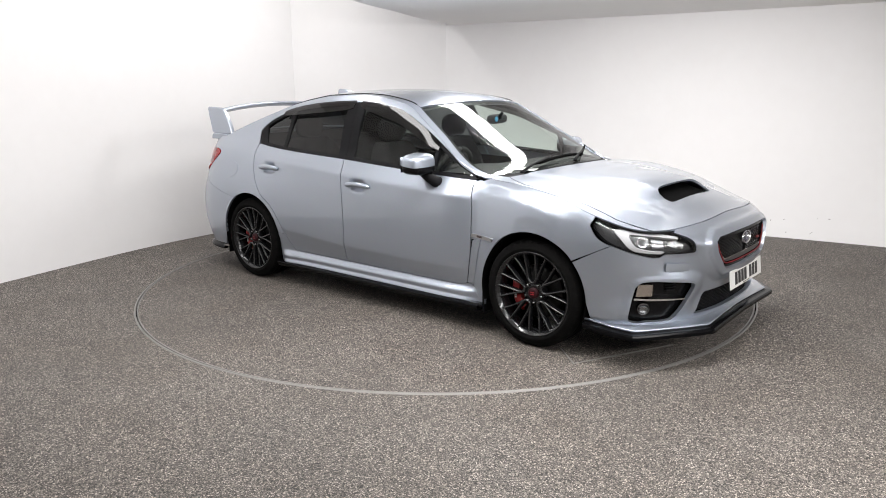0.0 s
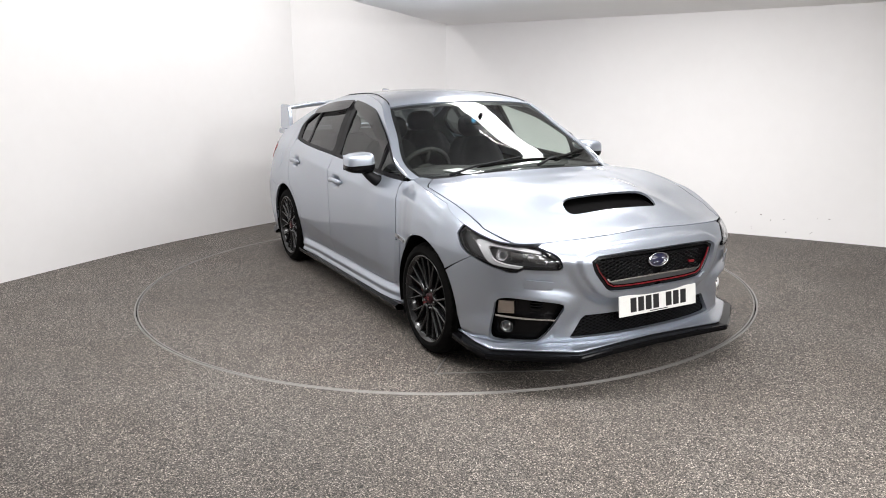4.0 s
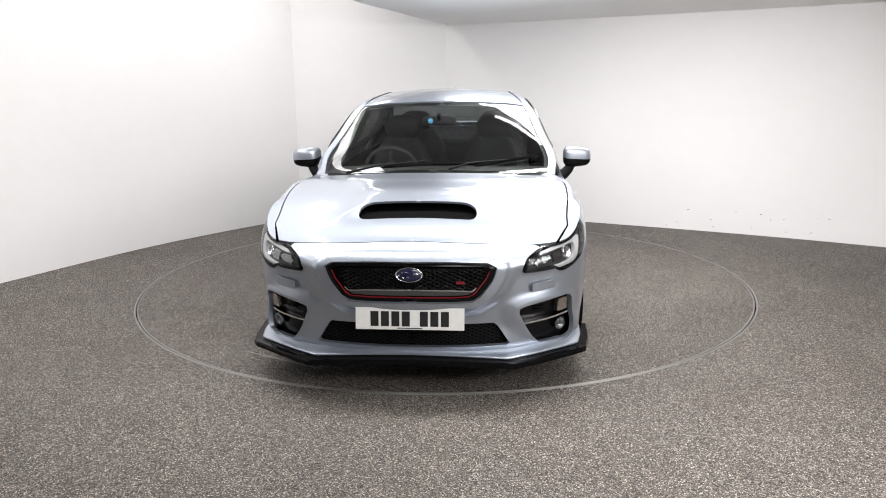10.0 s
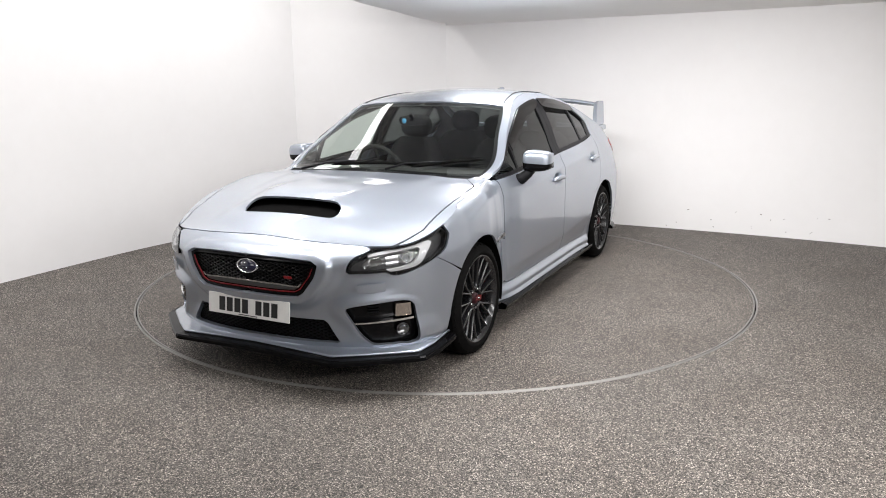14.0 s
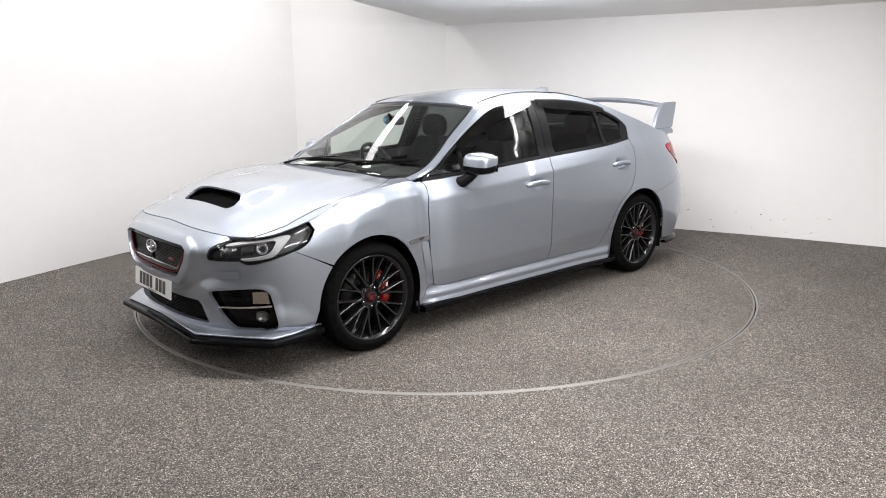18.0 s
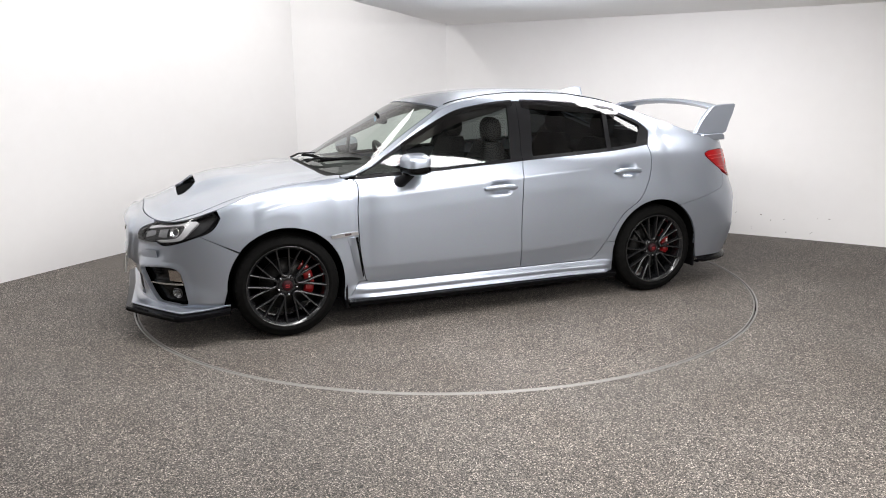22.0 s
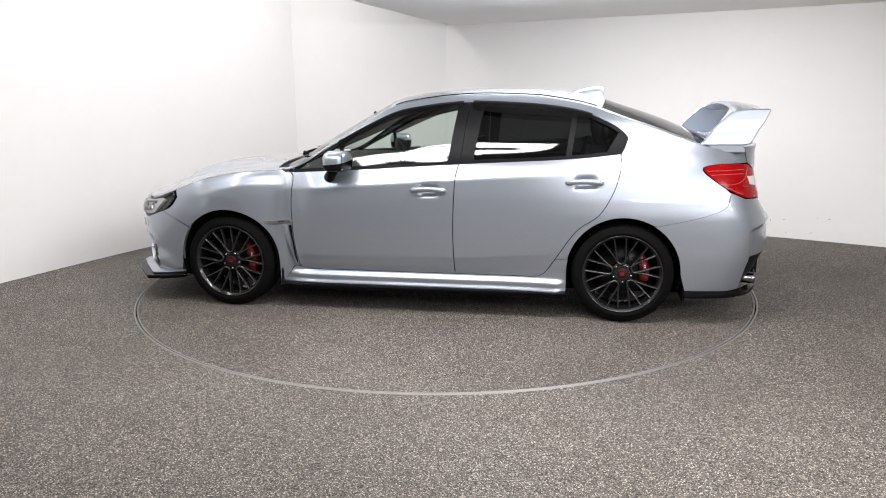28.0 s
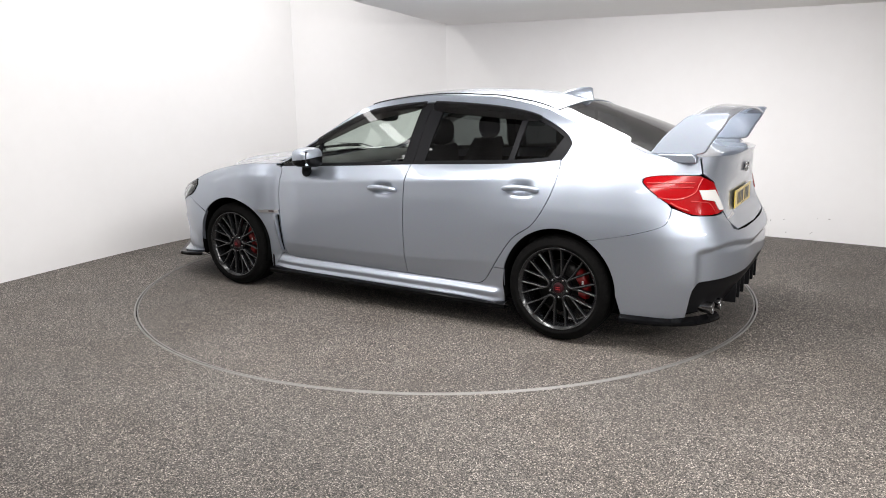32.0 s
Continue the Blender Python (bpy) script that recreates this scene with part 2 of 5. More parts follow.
def floor_material(name, low, high, wear_and_falloff=0.0):
    """Fine bonded chips: pale and dark grains a few millimetres wide, worn in broad patches."""
    m = material(name, low, 0.72)
    at = coords(m)
    chips = node(m, "ShaderNodeTexVoronoi", Scale=235.0)
    link(m, at, chips.inputs["Vector"])
    tone = m.node_tree.nodes.new("ShaderNodeSeparateColor")
    link(m, chips.outputs["Color"], tone.inputs[0])
    broad = node(m, "ShaderNodeTexNoise", Scale=0.8, Detail=3.0)
    fine = node(m, "ShaderNodeTexNoise", Scale=45.0, Detail=3.0)
    link(m, at, broad.inputs["Vector"])
    link(m, at, fine.inputs["Vector"])
    ramp = m.node_tree.nodes.new("ShaderNodeValToRGB")
    e = ramp.color_ramp.elements
    e[0].position, e[0].color = 0.06, (*[c * 0.05 for c in low], 1)
    e[1].position, e[1].color = 1.0, (*[min(1, c * 4.2) for c in high], 1)
    for p, c in ((0.24, [c * 0.30 for c in low]), (0.44, low), (0.74, high), (0.90, [c * 1.8 for c in high])):
        n = e.new(p)
        n.color = (*c, 1)
    link(m, tone.outputs[0], ramp.inputs["Fac"])
    total = node(m, "ShaderNodeMath")
    total.operation = "MULTIPLY_ADD"
    link(m, broad.outputs["Fac"], total.inputs[0])
    total.inputs[1].default_value, total.inputs[2].default_value = 0.7, 0.58
    twice = node(m, "ShaderNodeMath")
    twice.operation = "MULTIPLY_ADD"
    link(m, fine.outputs["Fac"], twice.inputs[0])
    twice.inputs[1].default_value = 0.2
    link(m, total.outputs[0], twice.inputs[2])
    mix = m.node_tree.nodes.new("ShaderNodeMix")
    mix.data_type, mix.blend_type = "RGBA", "MULTIPLY"
    mix.inputs["Factor"].default_value = 1.0
    link(m, ramp.outputs["Color"], mix.inputs["A"])
    link(m, twice.outputs[0], mix.inputs["B"])
    stains = node(m, "ShaderNodeTexNoise", Scale=1.7, Detail=5.0, Roughness=0.65, Distortion=0.6)
    link(m, at, stains.inputs["Vector"])
    patch = node(m, "ShaderNodeMapRange", From_Min=0.42, From_Max=0.66, To_Min=0.0, To_Max=0.42)
    link(m, stains.outputs["Fac"], patch.inputs["Value"])
    # dark ellipse on the left floor: wear and light falloff as one tint
    blot_place = m.node_tree.nodes.new("ShaderNodeMapping")
    blot_place.vector_type = "TEXTURE"
    blot_place.inputs["Location"].default_value, blot_place.inputs["Rotation"].default_value, blot_place.inputs["Scale"].default_value = (-2.0, -2.15, 0.0), (0, 0, radians(-30)), (2.8, 1.4, 1.0)
    link(m, at, blot_place.inputs["Vector"])
    blot = m.node_tree.nodes.new("ShaderNodeTexGradient")
    blot.gradient_type = "SPHERICAL"
    link(m, blot_place.outputs[0], blot.inputs["Vector"])
    # ellipse plus the noise dirt; this sum is not linked on
    blot_and_dirt = node(m, "ShaderNodeMath")
    blot_and_dirt.operation = "MULTIPLY_ADD"
    blot_and_dirt.inputs[1].default_value = wear_and_falloff
    link(m, blot.outputs["Fac"], blot_and_dirt.inputs[0])
    link(m, patch.outputs[0], blot_and_dirt.inputs[2])
    dirt = m.node_tree.nodes.new("ShaderNodeMix")
    dirt.data_type, dirt.blend_type = "RGBA", "MULTIPLY"
    dirt.inputs["B"].default_value = (0.60, 0.545, 0.49, 1)
    link(m, patch.outputs[0], dirt.inputs["Factor"])
    link(m, mix.outputs["Result"], dirt.inputs["A"])
    link(m, dirt.outputs["Result"], shader(m).inputs["Base Color"])
    b = node(m, "ShaderNodeBump", Strength=0.5, Distance=0.003)
    link(m, chips.outputs["Distance"], b.inputs["Height"])
    link(m, b.outputs["Normal"], shader(m).inputs["Normal"])
    return m


FLOOR = floor_material("floor_chips", (0.070, 0.061, 0.053), (0.131, 0.117, 0.104), 1.3)
DISC = floor_material("turntable_chips", (0.069, 0.060, 0.052), (0.129, 0.114, 0.101))

# ---- mesh helpers ----
SIZE = 1.01836
MIDDLE = Matrix.Translation((0, 0.1031, 0))
ROOM = MIDDLE @ Matrix.Diagonal((SIZE, SIZE, SIZE, 1))


def mesh_of(bm, name, mat, smooth=True):
    me = bpy.data.meshes.new(name)
    bm.to_mesh(me)
    bm.free()
    for m in mat if isinstance(mat, (list, tuple)) else [mat]:
        me.materials.append(m)
    if smooth:
        me.polygons.foreach_set("use_smooth", [True] * len(me.polygons))
    return me


def part(name, bm, mat, parent, label="", smooth=True):
    """One mesh object under a thing or a part."""
    ob = new(name, mesh_of(bm, name, mat, smooth))
    ob.parent = parent
    return tagged(ob, label)


def solid(name, bm, mat, label, category, kind="", smooth=False, group="", place=None):
    bm.transform(place or ROOM)
    return tagged(new(name, mesh_of(bm, name, mat, smooth)), label, category, group, kind)


def box(bm, x0, x1, y0, y1, z0, z1, bevel=0.0):
    r = bmesh.ops.create_cube(bm, size=1, matrix=Matrix.LocRotScale(((x0 + x1) / 2, (y0 + y1) / 2, (z0 + z1) / 2), None, (x1 - x0, y1 - y0, z1 - z0)))
    if bevel:
        bmesh.ops.bevel(bm, geom=list({e for v in r["verts"] for e in v.link_edges}), offset=bevel, segments=2, profile=0.5, affect="EDGES")


def strip(bm, rows, close=False):
    """Quads between rows of points that all have the same length."""
    grid = [[bm.verts.new(p) for p in row] for row in rows]
    for a, b in zip(grid, grid[1:] + ([grid[0]] if close else [])):
        for i in range(len(a) - 1):
            bm.faces.new((a[i], a[i + 1], b[i + 1], b[i]))
    return grid


def tube(bm, points, radius, sides=8, flat=1.0, up=(0, 0, 1)):
    """A rod along points; radius may differ from point to point."""
    pts = [Vector(p) for p in points]
    rings = []
    for i, p in enumerate(pts):
        d = (pts[min(i + 1, len(pts) - 1)] - pts[max(i - 1, 0)]).normalized()
        a = d.cross(Vector(up))
        a = (a if a.length > 1e-4 else d.cross(Vector((1, 0, 0)))).normalized()
        b = a.cross(d)
        r = radius[i] if isinstance(radius, (list, tuple)) else radius
        rings.append([bm.verts.new(p + a * r * math.cos(t) + b * r * flat * math.sin(t)) for t in [2 * math.pi * k / sides for k in range(sides)]])
    for q, s in zip(rings, rings[1:]):
        for k in range(sides):
            bm.faces.new((q[k], q[(k + 1) % sides], s[(k + 1) % sides], s[k]))
    bm.faces.new(rings[0][::-1])
    bm.faces.new(rings[-1])
    bmesh.ops.recalc_face_normals(bm, faces=bm.faces)


def lathe(bm, profile, sides=64, axis="z"):
    """A ring of quads turned about an axis; profile of (radius, height)."""
    rows = []
    for k in range(sides):
        t = 2 * math.pi * k / sides
        c, s = math.cos(t), math.sin(t)
        rows.append([(r * c, r * s, h) if axis == "z" else (r * c, h, r * s) for r, h in profile])
    strip(bm, rows, True)
    bmesh.ops.remove_doubles(bm, verts=bm.verts, dist=1e-6)
    bmesh.ops.recalc_face_normals(bm, faces=bm.faces)


def smooth_loop(points, n=6):
    """A closed or open curve of short steps through points, sharp where a point is given twice."""
    pts, out = [Vector(p) for p in points], []
    for i in range(len(pts) - 1):
        p, q = pts[i], pts[i + 1]
        if (p - q).length < 1e-7:
            continue
        a = pts[i - 1] if i and (pts[i - 1] - p).length > 1e-7 else p + (p - q) * 0.0
        b = pts[i + 2] if i + 2 < len(pts) and (pts[i + 2] - q).length > 1e-7 else q
        for k in range(n):
            t = k / n
            m0, m1 = (q - a) / 2, (b - p) / 2
            out.append((2 * t ** 3 - 3 * t * t + 1) * p + (t ** 3 - 2 * t * t + t) * m0 + (3 * t * t - 2 * t ** 3) * q + (t ** 3 - t * t) * m1)
    return out + [pts[-1]]


# ---- room ----
RADIUS = 2.289
LEFT_X = Line((-9.0, -7.9), (-4.0, -5.42), (-0.065, -3.461), (1.263, -2.785), (2.0, -2.275), (2.78, -1.65))
RIGHT_Y = Line((0.035, 3.05), (1.0, 2.59), (1.827, 2.148), (2.397, 1.848), (3.056, 1.478), (3.973, 0.893), (5.4, -0.2), (7.0, -1.7))
HIGH, LOW = 2.95, 2.125


def wall(name, path, label, height=HIGH, thick=0.15, paint=WALL):
    """A wall along path, its inner face on the path's right."""
    bm = bmesh.new()
    pts = [Vector((*p, 0)) for p in path]
    outer = []
    for i, p in enumerate(pts):
        d = (pts[min(i + 1, len(pts) - 1)] - pts[max(i - 1, 0)]).normalized()
        outer.append(p + Vector((-d.y, d.x, 0)) * thick)
    up = Vector((0, 0, height))
    strip(bm, [[p, p + up] for p in pts])
    strip(bm, [[p + up, p] for p in outer])
    strip(bm, [[p + up, q + up] for p, q in zip(pts, outer)])
    for p, q in ((pts[0], outer[0]), (pts[-1], outer[-1])):
        bm.faces.new([bm.verts.new(v) for v in (p, p + up, q + up, q)])
    bmesh.ops.recalc_face_normals(bm, faces=bm.faces)
    ob = solid(name, bm, paint, label, "wall", "structure", smooth=True)
    return ob


wall("wall_left", [(float(LEFT_X(y)), y) for y in np.linspace(-7.2, 2.78, 40)], "smooth white painted studio wall, slightly curved")
wall("wall_back", [(-1.65, 2.78), (-0.8, 2.925), (0.035, 3.05)], "smooth white painted studio wall behind the turntable")
right_wall = wall("wall_right", [(x, float(RIGHT_Y(x))) for x in np.linspace(0.035, 7.0, 40)], "white painted studio wall scuffed near the floor")
# added walls out of view; they close the room and hold back fill
wall("wall_end", [(7.0, -1.7), (7.0, -7.2)], "unseen closing wall, grey to dim the bounce light", paint=GREY_WALL)
wall("wall_rear", [(7.0, -7.2), (-7.9, -7.2)], "unseen closing wall behind the tripod, grey to dim the bounce light", paint=GREY_WALL)

chance = random.Random(5)
for k in range(16):
    x = chance.uniform(2.2, 3.6)
    y = float(RIGHT_Y(x))
    slope = math.degrees(math.atan2(float(RIGHT_Y(x + 0.02)) - y, 0.02))
    w, h = chance.uniform(0.006, 0.022), chance.uniform(0.003, 0.008)
    bm = bmesh.new()
    box(bm, -w / 2, w / 2, -0.0015, 0.001, -h / 2, h / 2)
    bm.transform(ROOM @ Matrix.Translation((x, y, chance.uniform(0.03, 0.22))) @ pose(0, 0, 0, 0, chance.uniform(-40, 40), slope))
    part("scuff", bm, SCUFF, right_wall, "small grey scuff", smooth=False)

bm = bmesh.new()
box(bm, -9, 8, -9.5, 4, HIGH, HIGH + 0.1)
solid("ceiling", bm, CEILING, "plain white studio ceiling", "ceiling", "structure")
SOFFIT_X = Line((-3.0, -0.93), (-0.5, -0.84), (0.45, -0.71), (0.8, -0.62), (1.3, -0.46), (2.1, -0.24), (2.8, 0.035))
bm = bmesh.new()
rows = [(float(SOFFIT_X(y)), y) for y in np.linspace(-9.0, 2.8, 90)]
strip(bm, [[(x, y, HIGH), (x, y, LOW), (7.4, y, LOW)] for x, y in rows])
strip(bm, [[(x, y, LOW) for x in (0.035, 7.4)] for y in (2.8, 3.6)])
solid("ceiling_soffit", bm, CEILING, "lowered grey-white soffit with a curved edge", "ceiling", "structure")

bm = bmesh.new()
rings = []
for r in (RADIUS + 0.016, 3, 4.5, 7, 13):
    rings.append([bm.verts.new((r * math.cos(t), r * math.sin(t) - (1.5 if r > 6 else 0), 0)) for t in np.linspace(0, 2 * math.pi, 160, endpoint=False)])
for a, b in zip(rings, rings[1:]):
    for k in range(160):
        bm.faces.new((a[k], b[k], b[(k + 1) % 160], a[(k + 1) % 160]))
solid("floor", bm, FLOOR, "grey-brown bonded chip floor, speckled", "floor", "structure", place=MIDDLE)
bm = bmesh.new()
lathe(bm, [(RADIUS + 0.004, -0.02), (RADIUS + 0.004, 0.001), (RADIUS + 0.005, 0.003), (RADIUS + 0.010, 0.003), (RADIUS + 0.0165, 0.0), (RADIUS + 0.0165, -0.02)], 200)
solid("floor_ring", bm, RING_METAL, "thin steel ring let into the floor round the turntable", "trim", "structure", True, place=MIDDLE)
bm = bmesh.new()
lathe(bm, [(0.0, -0.05), (RADIUS + 0.03, -0.05)], 100)
solid("turntable_pit", bm, SHADOW_LINER, "dark pit under the turntable", "floor", "structure", place=MIDDLE)

turntable = tagged(new("turntable"), "flush round vehicle turntable topped with speckled chips", "turntable")
bm = bmesh.new()
lathe(bm, [(0, 0), (0.8, 0), (1.6, 0), (RADIUS - 0.012, 0), (RADIUS - 0.012, -0.04)], 160)
part("top", bm, DISC, turntable, "grey-brown chip surface", smooth=False)
bm = bmesh.new()
lathe(bm, [(RADIUS - 0.012, -0.03), (RADIUS - 0.012, 0.002), (RADIUS - 0.010, 0.003), (RADIUS - 0.005, 0.003), (RADIUS - 0.003, 0.001), (RADIUS - 0.003, -0.03)], 200)
part("rim", bm, RING_METAL, turntable, "thin steel rim")
for a, b in (((1.757, -1.008), (2.057, -0.387)), ((1.757, -1.008), (1.578, -0.845))):
    bm = bmesh.new()
    d = Vector((b[0] - a[0], b[1] - a[1], 0))
    box(bm, -0.004, d.length, -0.005, 0.005, -0.002, 0.003, 0.001)
    bm.transform(Matrix.Translation((*a, 0)) @ pose(0, 0, 0, 0, 0, math.degrees(math.atan2(d.y, d.x))))
    part("hatch_edge", bm, RING_METAL, turntable, "steel edge of the service hatch")

# ---- car: panels cut from the body surfaces ----
from mathutils.geometry import delaunay_2d_cdt


def top(x, y):
    x, y = np.asarray(x, float), np.asarray(y, float)
    return np.stack([x, y, top_z(x, y)], -1)


def normal(field, a, b):
    e = 0.004
    n = np.cross(field(a + e, b) - field(a - e, b), field(a, b + e) - field(a, b - e))
    n /= np.linalg.norm(n, axis=-1, keepdims=True) + 1e-12
    ref = np.array([0, 0, 1.0]) if field is top else field(a, b) * [1, 1, 0]
    return n * np.where((n * ref).sum(-1, keepdims=True) < 0, -1, 1)


def inside(p, loop):
    """Which of the points p lie in the loop."""
    x, y = p[:, 0], p[:, 1]
    q = np.roll(loop, -1, 0)
    hit = np.zeros(len(p), bool)
    for (x0, y0), (x1, y1) in zip(loop, q):
        if y0 != y1:
            hit ^= ((y0 > y) != (y1 > y)) & (x < (x1 - x0) * (y - y0) / (y1 - y0) + x0)
    return hit


def dense(loop, d):
    out = []
    for p, q in zip(loop, loop[1:] + loop[:1]):
        p, q = np.array(p, float), np.array(q, float)
        n = max(1, int(np.ceil(np.linalg.norm(q - p) / d)))
        out += [p + (q - p) * k / n for k in range(n)]
    return np.array(out)


def sheet(field, outline, grain=0.025, holes=(), depth=0.012, lift=0.0, bulge=None, mirror=False, bm=None):
    """A panel of the body: the part of a surface inside an outline, with its edges turned in. mirror: joined with its other half."""
    loops = [dense([tuple(p)[:2] for p in loop], grain) for loop in (outline, *holes)]
    lo, hi = loops[0].min(0), loops[0].max(0)
    gx, gy = np.meshgrid(np.arange(lo[0] + grain / 2, hi[0], grain), np.arange(lo[1] + grain / 2, hi[1], grain))
    g = np.stack([gx.ravel(), gy.ravel()], 1)
    edge_pts = np.concatenate(loops)
    keep = inside(g, loops[0])
    for h in loops[1:]:
        keep &= ~inside(g, h)
    g = g[keep]
    if len(g):
        near = np.full(len(g), 9.0)
        for k in range(0, len(edge_pts), 200):
            near = np.minimum(near, np.sqrt(((g[:, None] - edge_pts[None, k:k + 200]) ** 2).sum(-1)).min(1))
        g = g[near > grain * 0.55]
    lines, base = [], 0
    for loop in loops:
        lines += [(base + i, base + (i + 1) % len(loop)) for i in range(len(loop))]
        base += len(loop)
    verts, _, faces, *_ = delaunay_2d_cdt([Vector(p) for p in np.concatenate([edge_pts, g])], lines, [], 0, 1e-6)
    v = np.array([tuple(p) for p in verts])
    f = np.array([t for t in faces if len(t) == 3])
    mid = v[f].mean(1)
    ok = inside(mid, loops[0])
    for h in loops[1:]:
        ok &= ~inside(mid, h)
    d1, d2 = v[f[:, 1]] - v[f[:, 0]], v[f[:, 2]] - v[f[:, 0]]
    f = f[ok & (np.abs(d1[:, 0] * d2[:, 1] - d1[:, 1] * d2[:, 0]) > 0.01 * grain * grain)]
    p, n = field(v[:, 0], v[:, 1]), normal(field, v[:, 0], v[:, 1])
    p = p + n * lift
    if bulge is not None:
        p = p + n * bulge(v[:, 0], v[:, 1])[:, None]
    bm = bm or bmesh.new()
    start = len(bm.verts)
    for flip in (False, True) if mirror else (False,):
        s = np.array([1, -1 if flip else 1, 1])
        vs = [bm.verts.new(c) for c in p * s]
        count = {}
        for t in f:
            a, b, c = p[t]
            t = t if np.dot(np.cross(b - a, c - a), n[t[0]]) > 0 else t[::-1]
            t = [int(i) for i in (t[::-1] if flip else t)]
            try:
                bm.faces.new([vs[i] for i in t])
            except ValueError:
                continue
            for i, j in zip(t, t[1:] + t[:1]):
                count[(i, j)] = True
        if depth:
            back = {}
            for i, j in count:
                if (j, i) in count or (mirror and abs(p[i][1]) < 2e-3 and abs(p[j][1]) < 2e-3):
                    continue
                quad = []
                for k in (i, j):
                    if k not in back:
                        back[k] = (bm.verts.new(p[k] * s), bm.verts.new((p[k] - n[k] * depth) * s))
                    quad.append(back[k])
                bm.faces.new((quad[1][0], quad[0][0], quad[0][1], quad[1][1]))
    if mirror:
        seam_verts = [w for w in bm.verts if abs(w.co.y) < 2e-3]
        bmesh.ops.remove_doubles(bm, verts=seam_verts, dist=1e-5)
    return bm


def flipped(bm):
    """The same mesh for the car's other side."""
    b = bm.copy()
    b.transform(Matrix.Diagonal((1, -1, 1, 1)))
    bmesh.ops.reverse_faces(b, faces=b.faces)
    return b


def both(name, bm, mat, parents, label="", smooth=True):
    """A left part and its mirror image, each under its own parent."""
    if not isinstance(parents, (list, tuple)):
        parents = (parents, parents)
    other = flipped(bm)
    return part(name, bm, mat, parents[0], label, smooth), part(name, other, mat, parents[1], label, smooth)


def inset(loop, d):
    """The loop drawn in by d."""
    pts = np.array([tuple(p)[:2] for p in loop], float)
    area = 0.5 * np.sum(pts[:, 0] * np.roll(pts[:, 1], -1) - np.roll(pts[:, 0], -1) * pts[:, 1])
    a, b = np.roll(pts, 1, 0), np.roll(pts, -1, 0)
    t = b - a
    t /= np.linalg.norm(t, axis=1, keepdims=True) + 1e-12
    n = np.stack([-t[:, 1], t[:, 0]], 1) * (1 if area > 0 else -1)
    return [tuple(p) for p in pts + n * d]


def curve(*pts, n=6):
    """A smooth open run of points in a surface's own coordinates."""
    return [(p.x, p.y) for p in smooth_loop([(*q, 0) for q in pts], n)]


def arc(cx, cz, r, a0, a1, n=40):
    pts = [(cx + r * math.cos(radians(a)), cz + r * math.sin(radians(a))) for a in np.linspace(a0, a1, n)]
    return [(float(along(x, z)), z) for x, z in pts]


def lead(u0, u1, n=40, drop=0.0):
    """The upper rim of the wrapped side between two places, drop below the top."""
    us = np.linspace(u0, u1, n)
    return [(float(a), float(b) - drop) for a, b in zip(us, edge_z(us))]


def lead_xy(u0, u1, n=40, draw=0.0):
    p = edge(np.linspace(u0, u1, n))
    return [(float(q[0]), float(q[1]) - draw) for q in p]


HUB_F, HUB_R, HUB_Z, ARCH = 1.325, -1.325, 0.303, 0.352
AXLE_Z = 0.292
GAP = 0.003
car = tagged(new("car"), "silver four-door sports saloon with black wheels and a tall rear wing", "car")

# outlines on the side, left half: along the body and up
WINDOW_TOP = curve((0.90, 0.925), (0.772, 0.986), (0.586, 1.085), (0.363, 1.205), (0.16, 1.295), (-0.02, 1.330), (-0.199, 1.350), (-0.386, 1.357), (-0.756, 1.337), (-1.046, 1.293), (-1.21, 1.230), (-1.30, 1.175), (-1.336, 1.132))
BELT = curve((0.915, 0.906), (0.336, 0.936), (-0.276, 0.974), (-0.967, 1.008), (-1.285, 1.040))
WINDOW = WINDOW_TOP + curve((-1.336, 1.132), (-1.320, 1.085), (-1.285, 1.040), n=4)[1:] + BELT[::-1][1:-1]
DOOR_FRONT = curve((0.915, 0.906), (0.858, 0.880), (0.868, 0.708), (0.862, 0.476), (0.835, 0.300), (0.815, 0.262), (0.769, 0.251))
SPLIT = curve((-0.276, 0.974), (-0.257, 0.868), (-0.243, 0.579), (-0.247, 0.389), (-0.252, 0.251))
DOOR_REAR = curve((-0.760, 0.251), (-0.800, 0.258), (-0.845, 0.290), (-0.900, 0.372), (-1.032, 0.564), (-1.168, 0.668), (-1.255, 0.815), (-1.295, 0.96), (-1.290, 1.040))
HEADLAMP = [(1.630, 0.738)] + lead(1.650, 1.905, 24, 0.004) + curve((1.943, 0.681), (1.968, 0.667), (1.990, 0.644), (2.001, 0.606), (1.992, 0.592), n=3) \
    + curve((1.93, 0.592), (1.88, 0.596), n=2) + curve((1.86, 0.578), (1.83, 0.578), (1.77, 0.600), (1.70, 0.636), (1.66, 0.672), (1.632, 0.728))
TAIL_LAMP = curve((-1.676, 0.942), (-1.690, 0.968), (-1.76, 0.980), (-1.874, 0.975), n=4) + curve((-1.935, 0.935), (-1.96, 0.86), (-1.984, 0.775), n=4) \
    + curve((-1.93, 0.765), (-1.831, 0.775), (-1.755, 0.834), (-1.70, 0.90), (-1.676, 0.942), n=4)[:-1]


# doors
k_split = min(range(len(BELT)), key=lambda i: abs(BELT[i][0] + 0.276))
front_outline = DOOR_FRONT + SPLIT[::-1] + BELT[1:k_split][::-1]
rear_outline = SPLIT + DOOR_REAR + BELT[k_split + 1:-1][::-1]


def scallop(cx, cz):
    """The dished hollow behind a door handle."""
    return lambda a, b: -0.022 * np.exp(-(((a - cx) / 0.062) ** 4) - ((b - cz) / 0.036) ** 4)


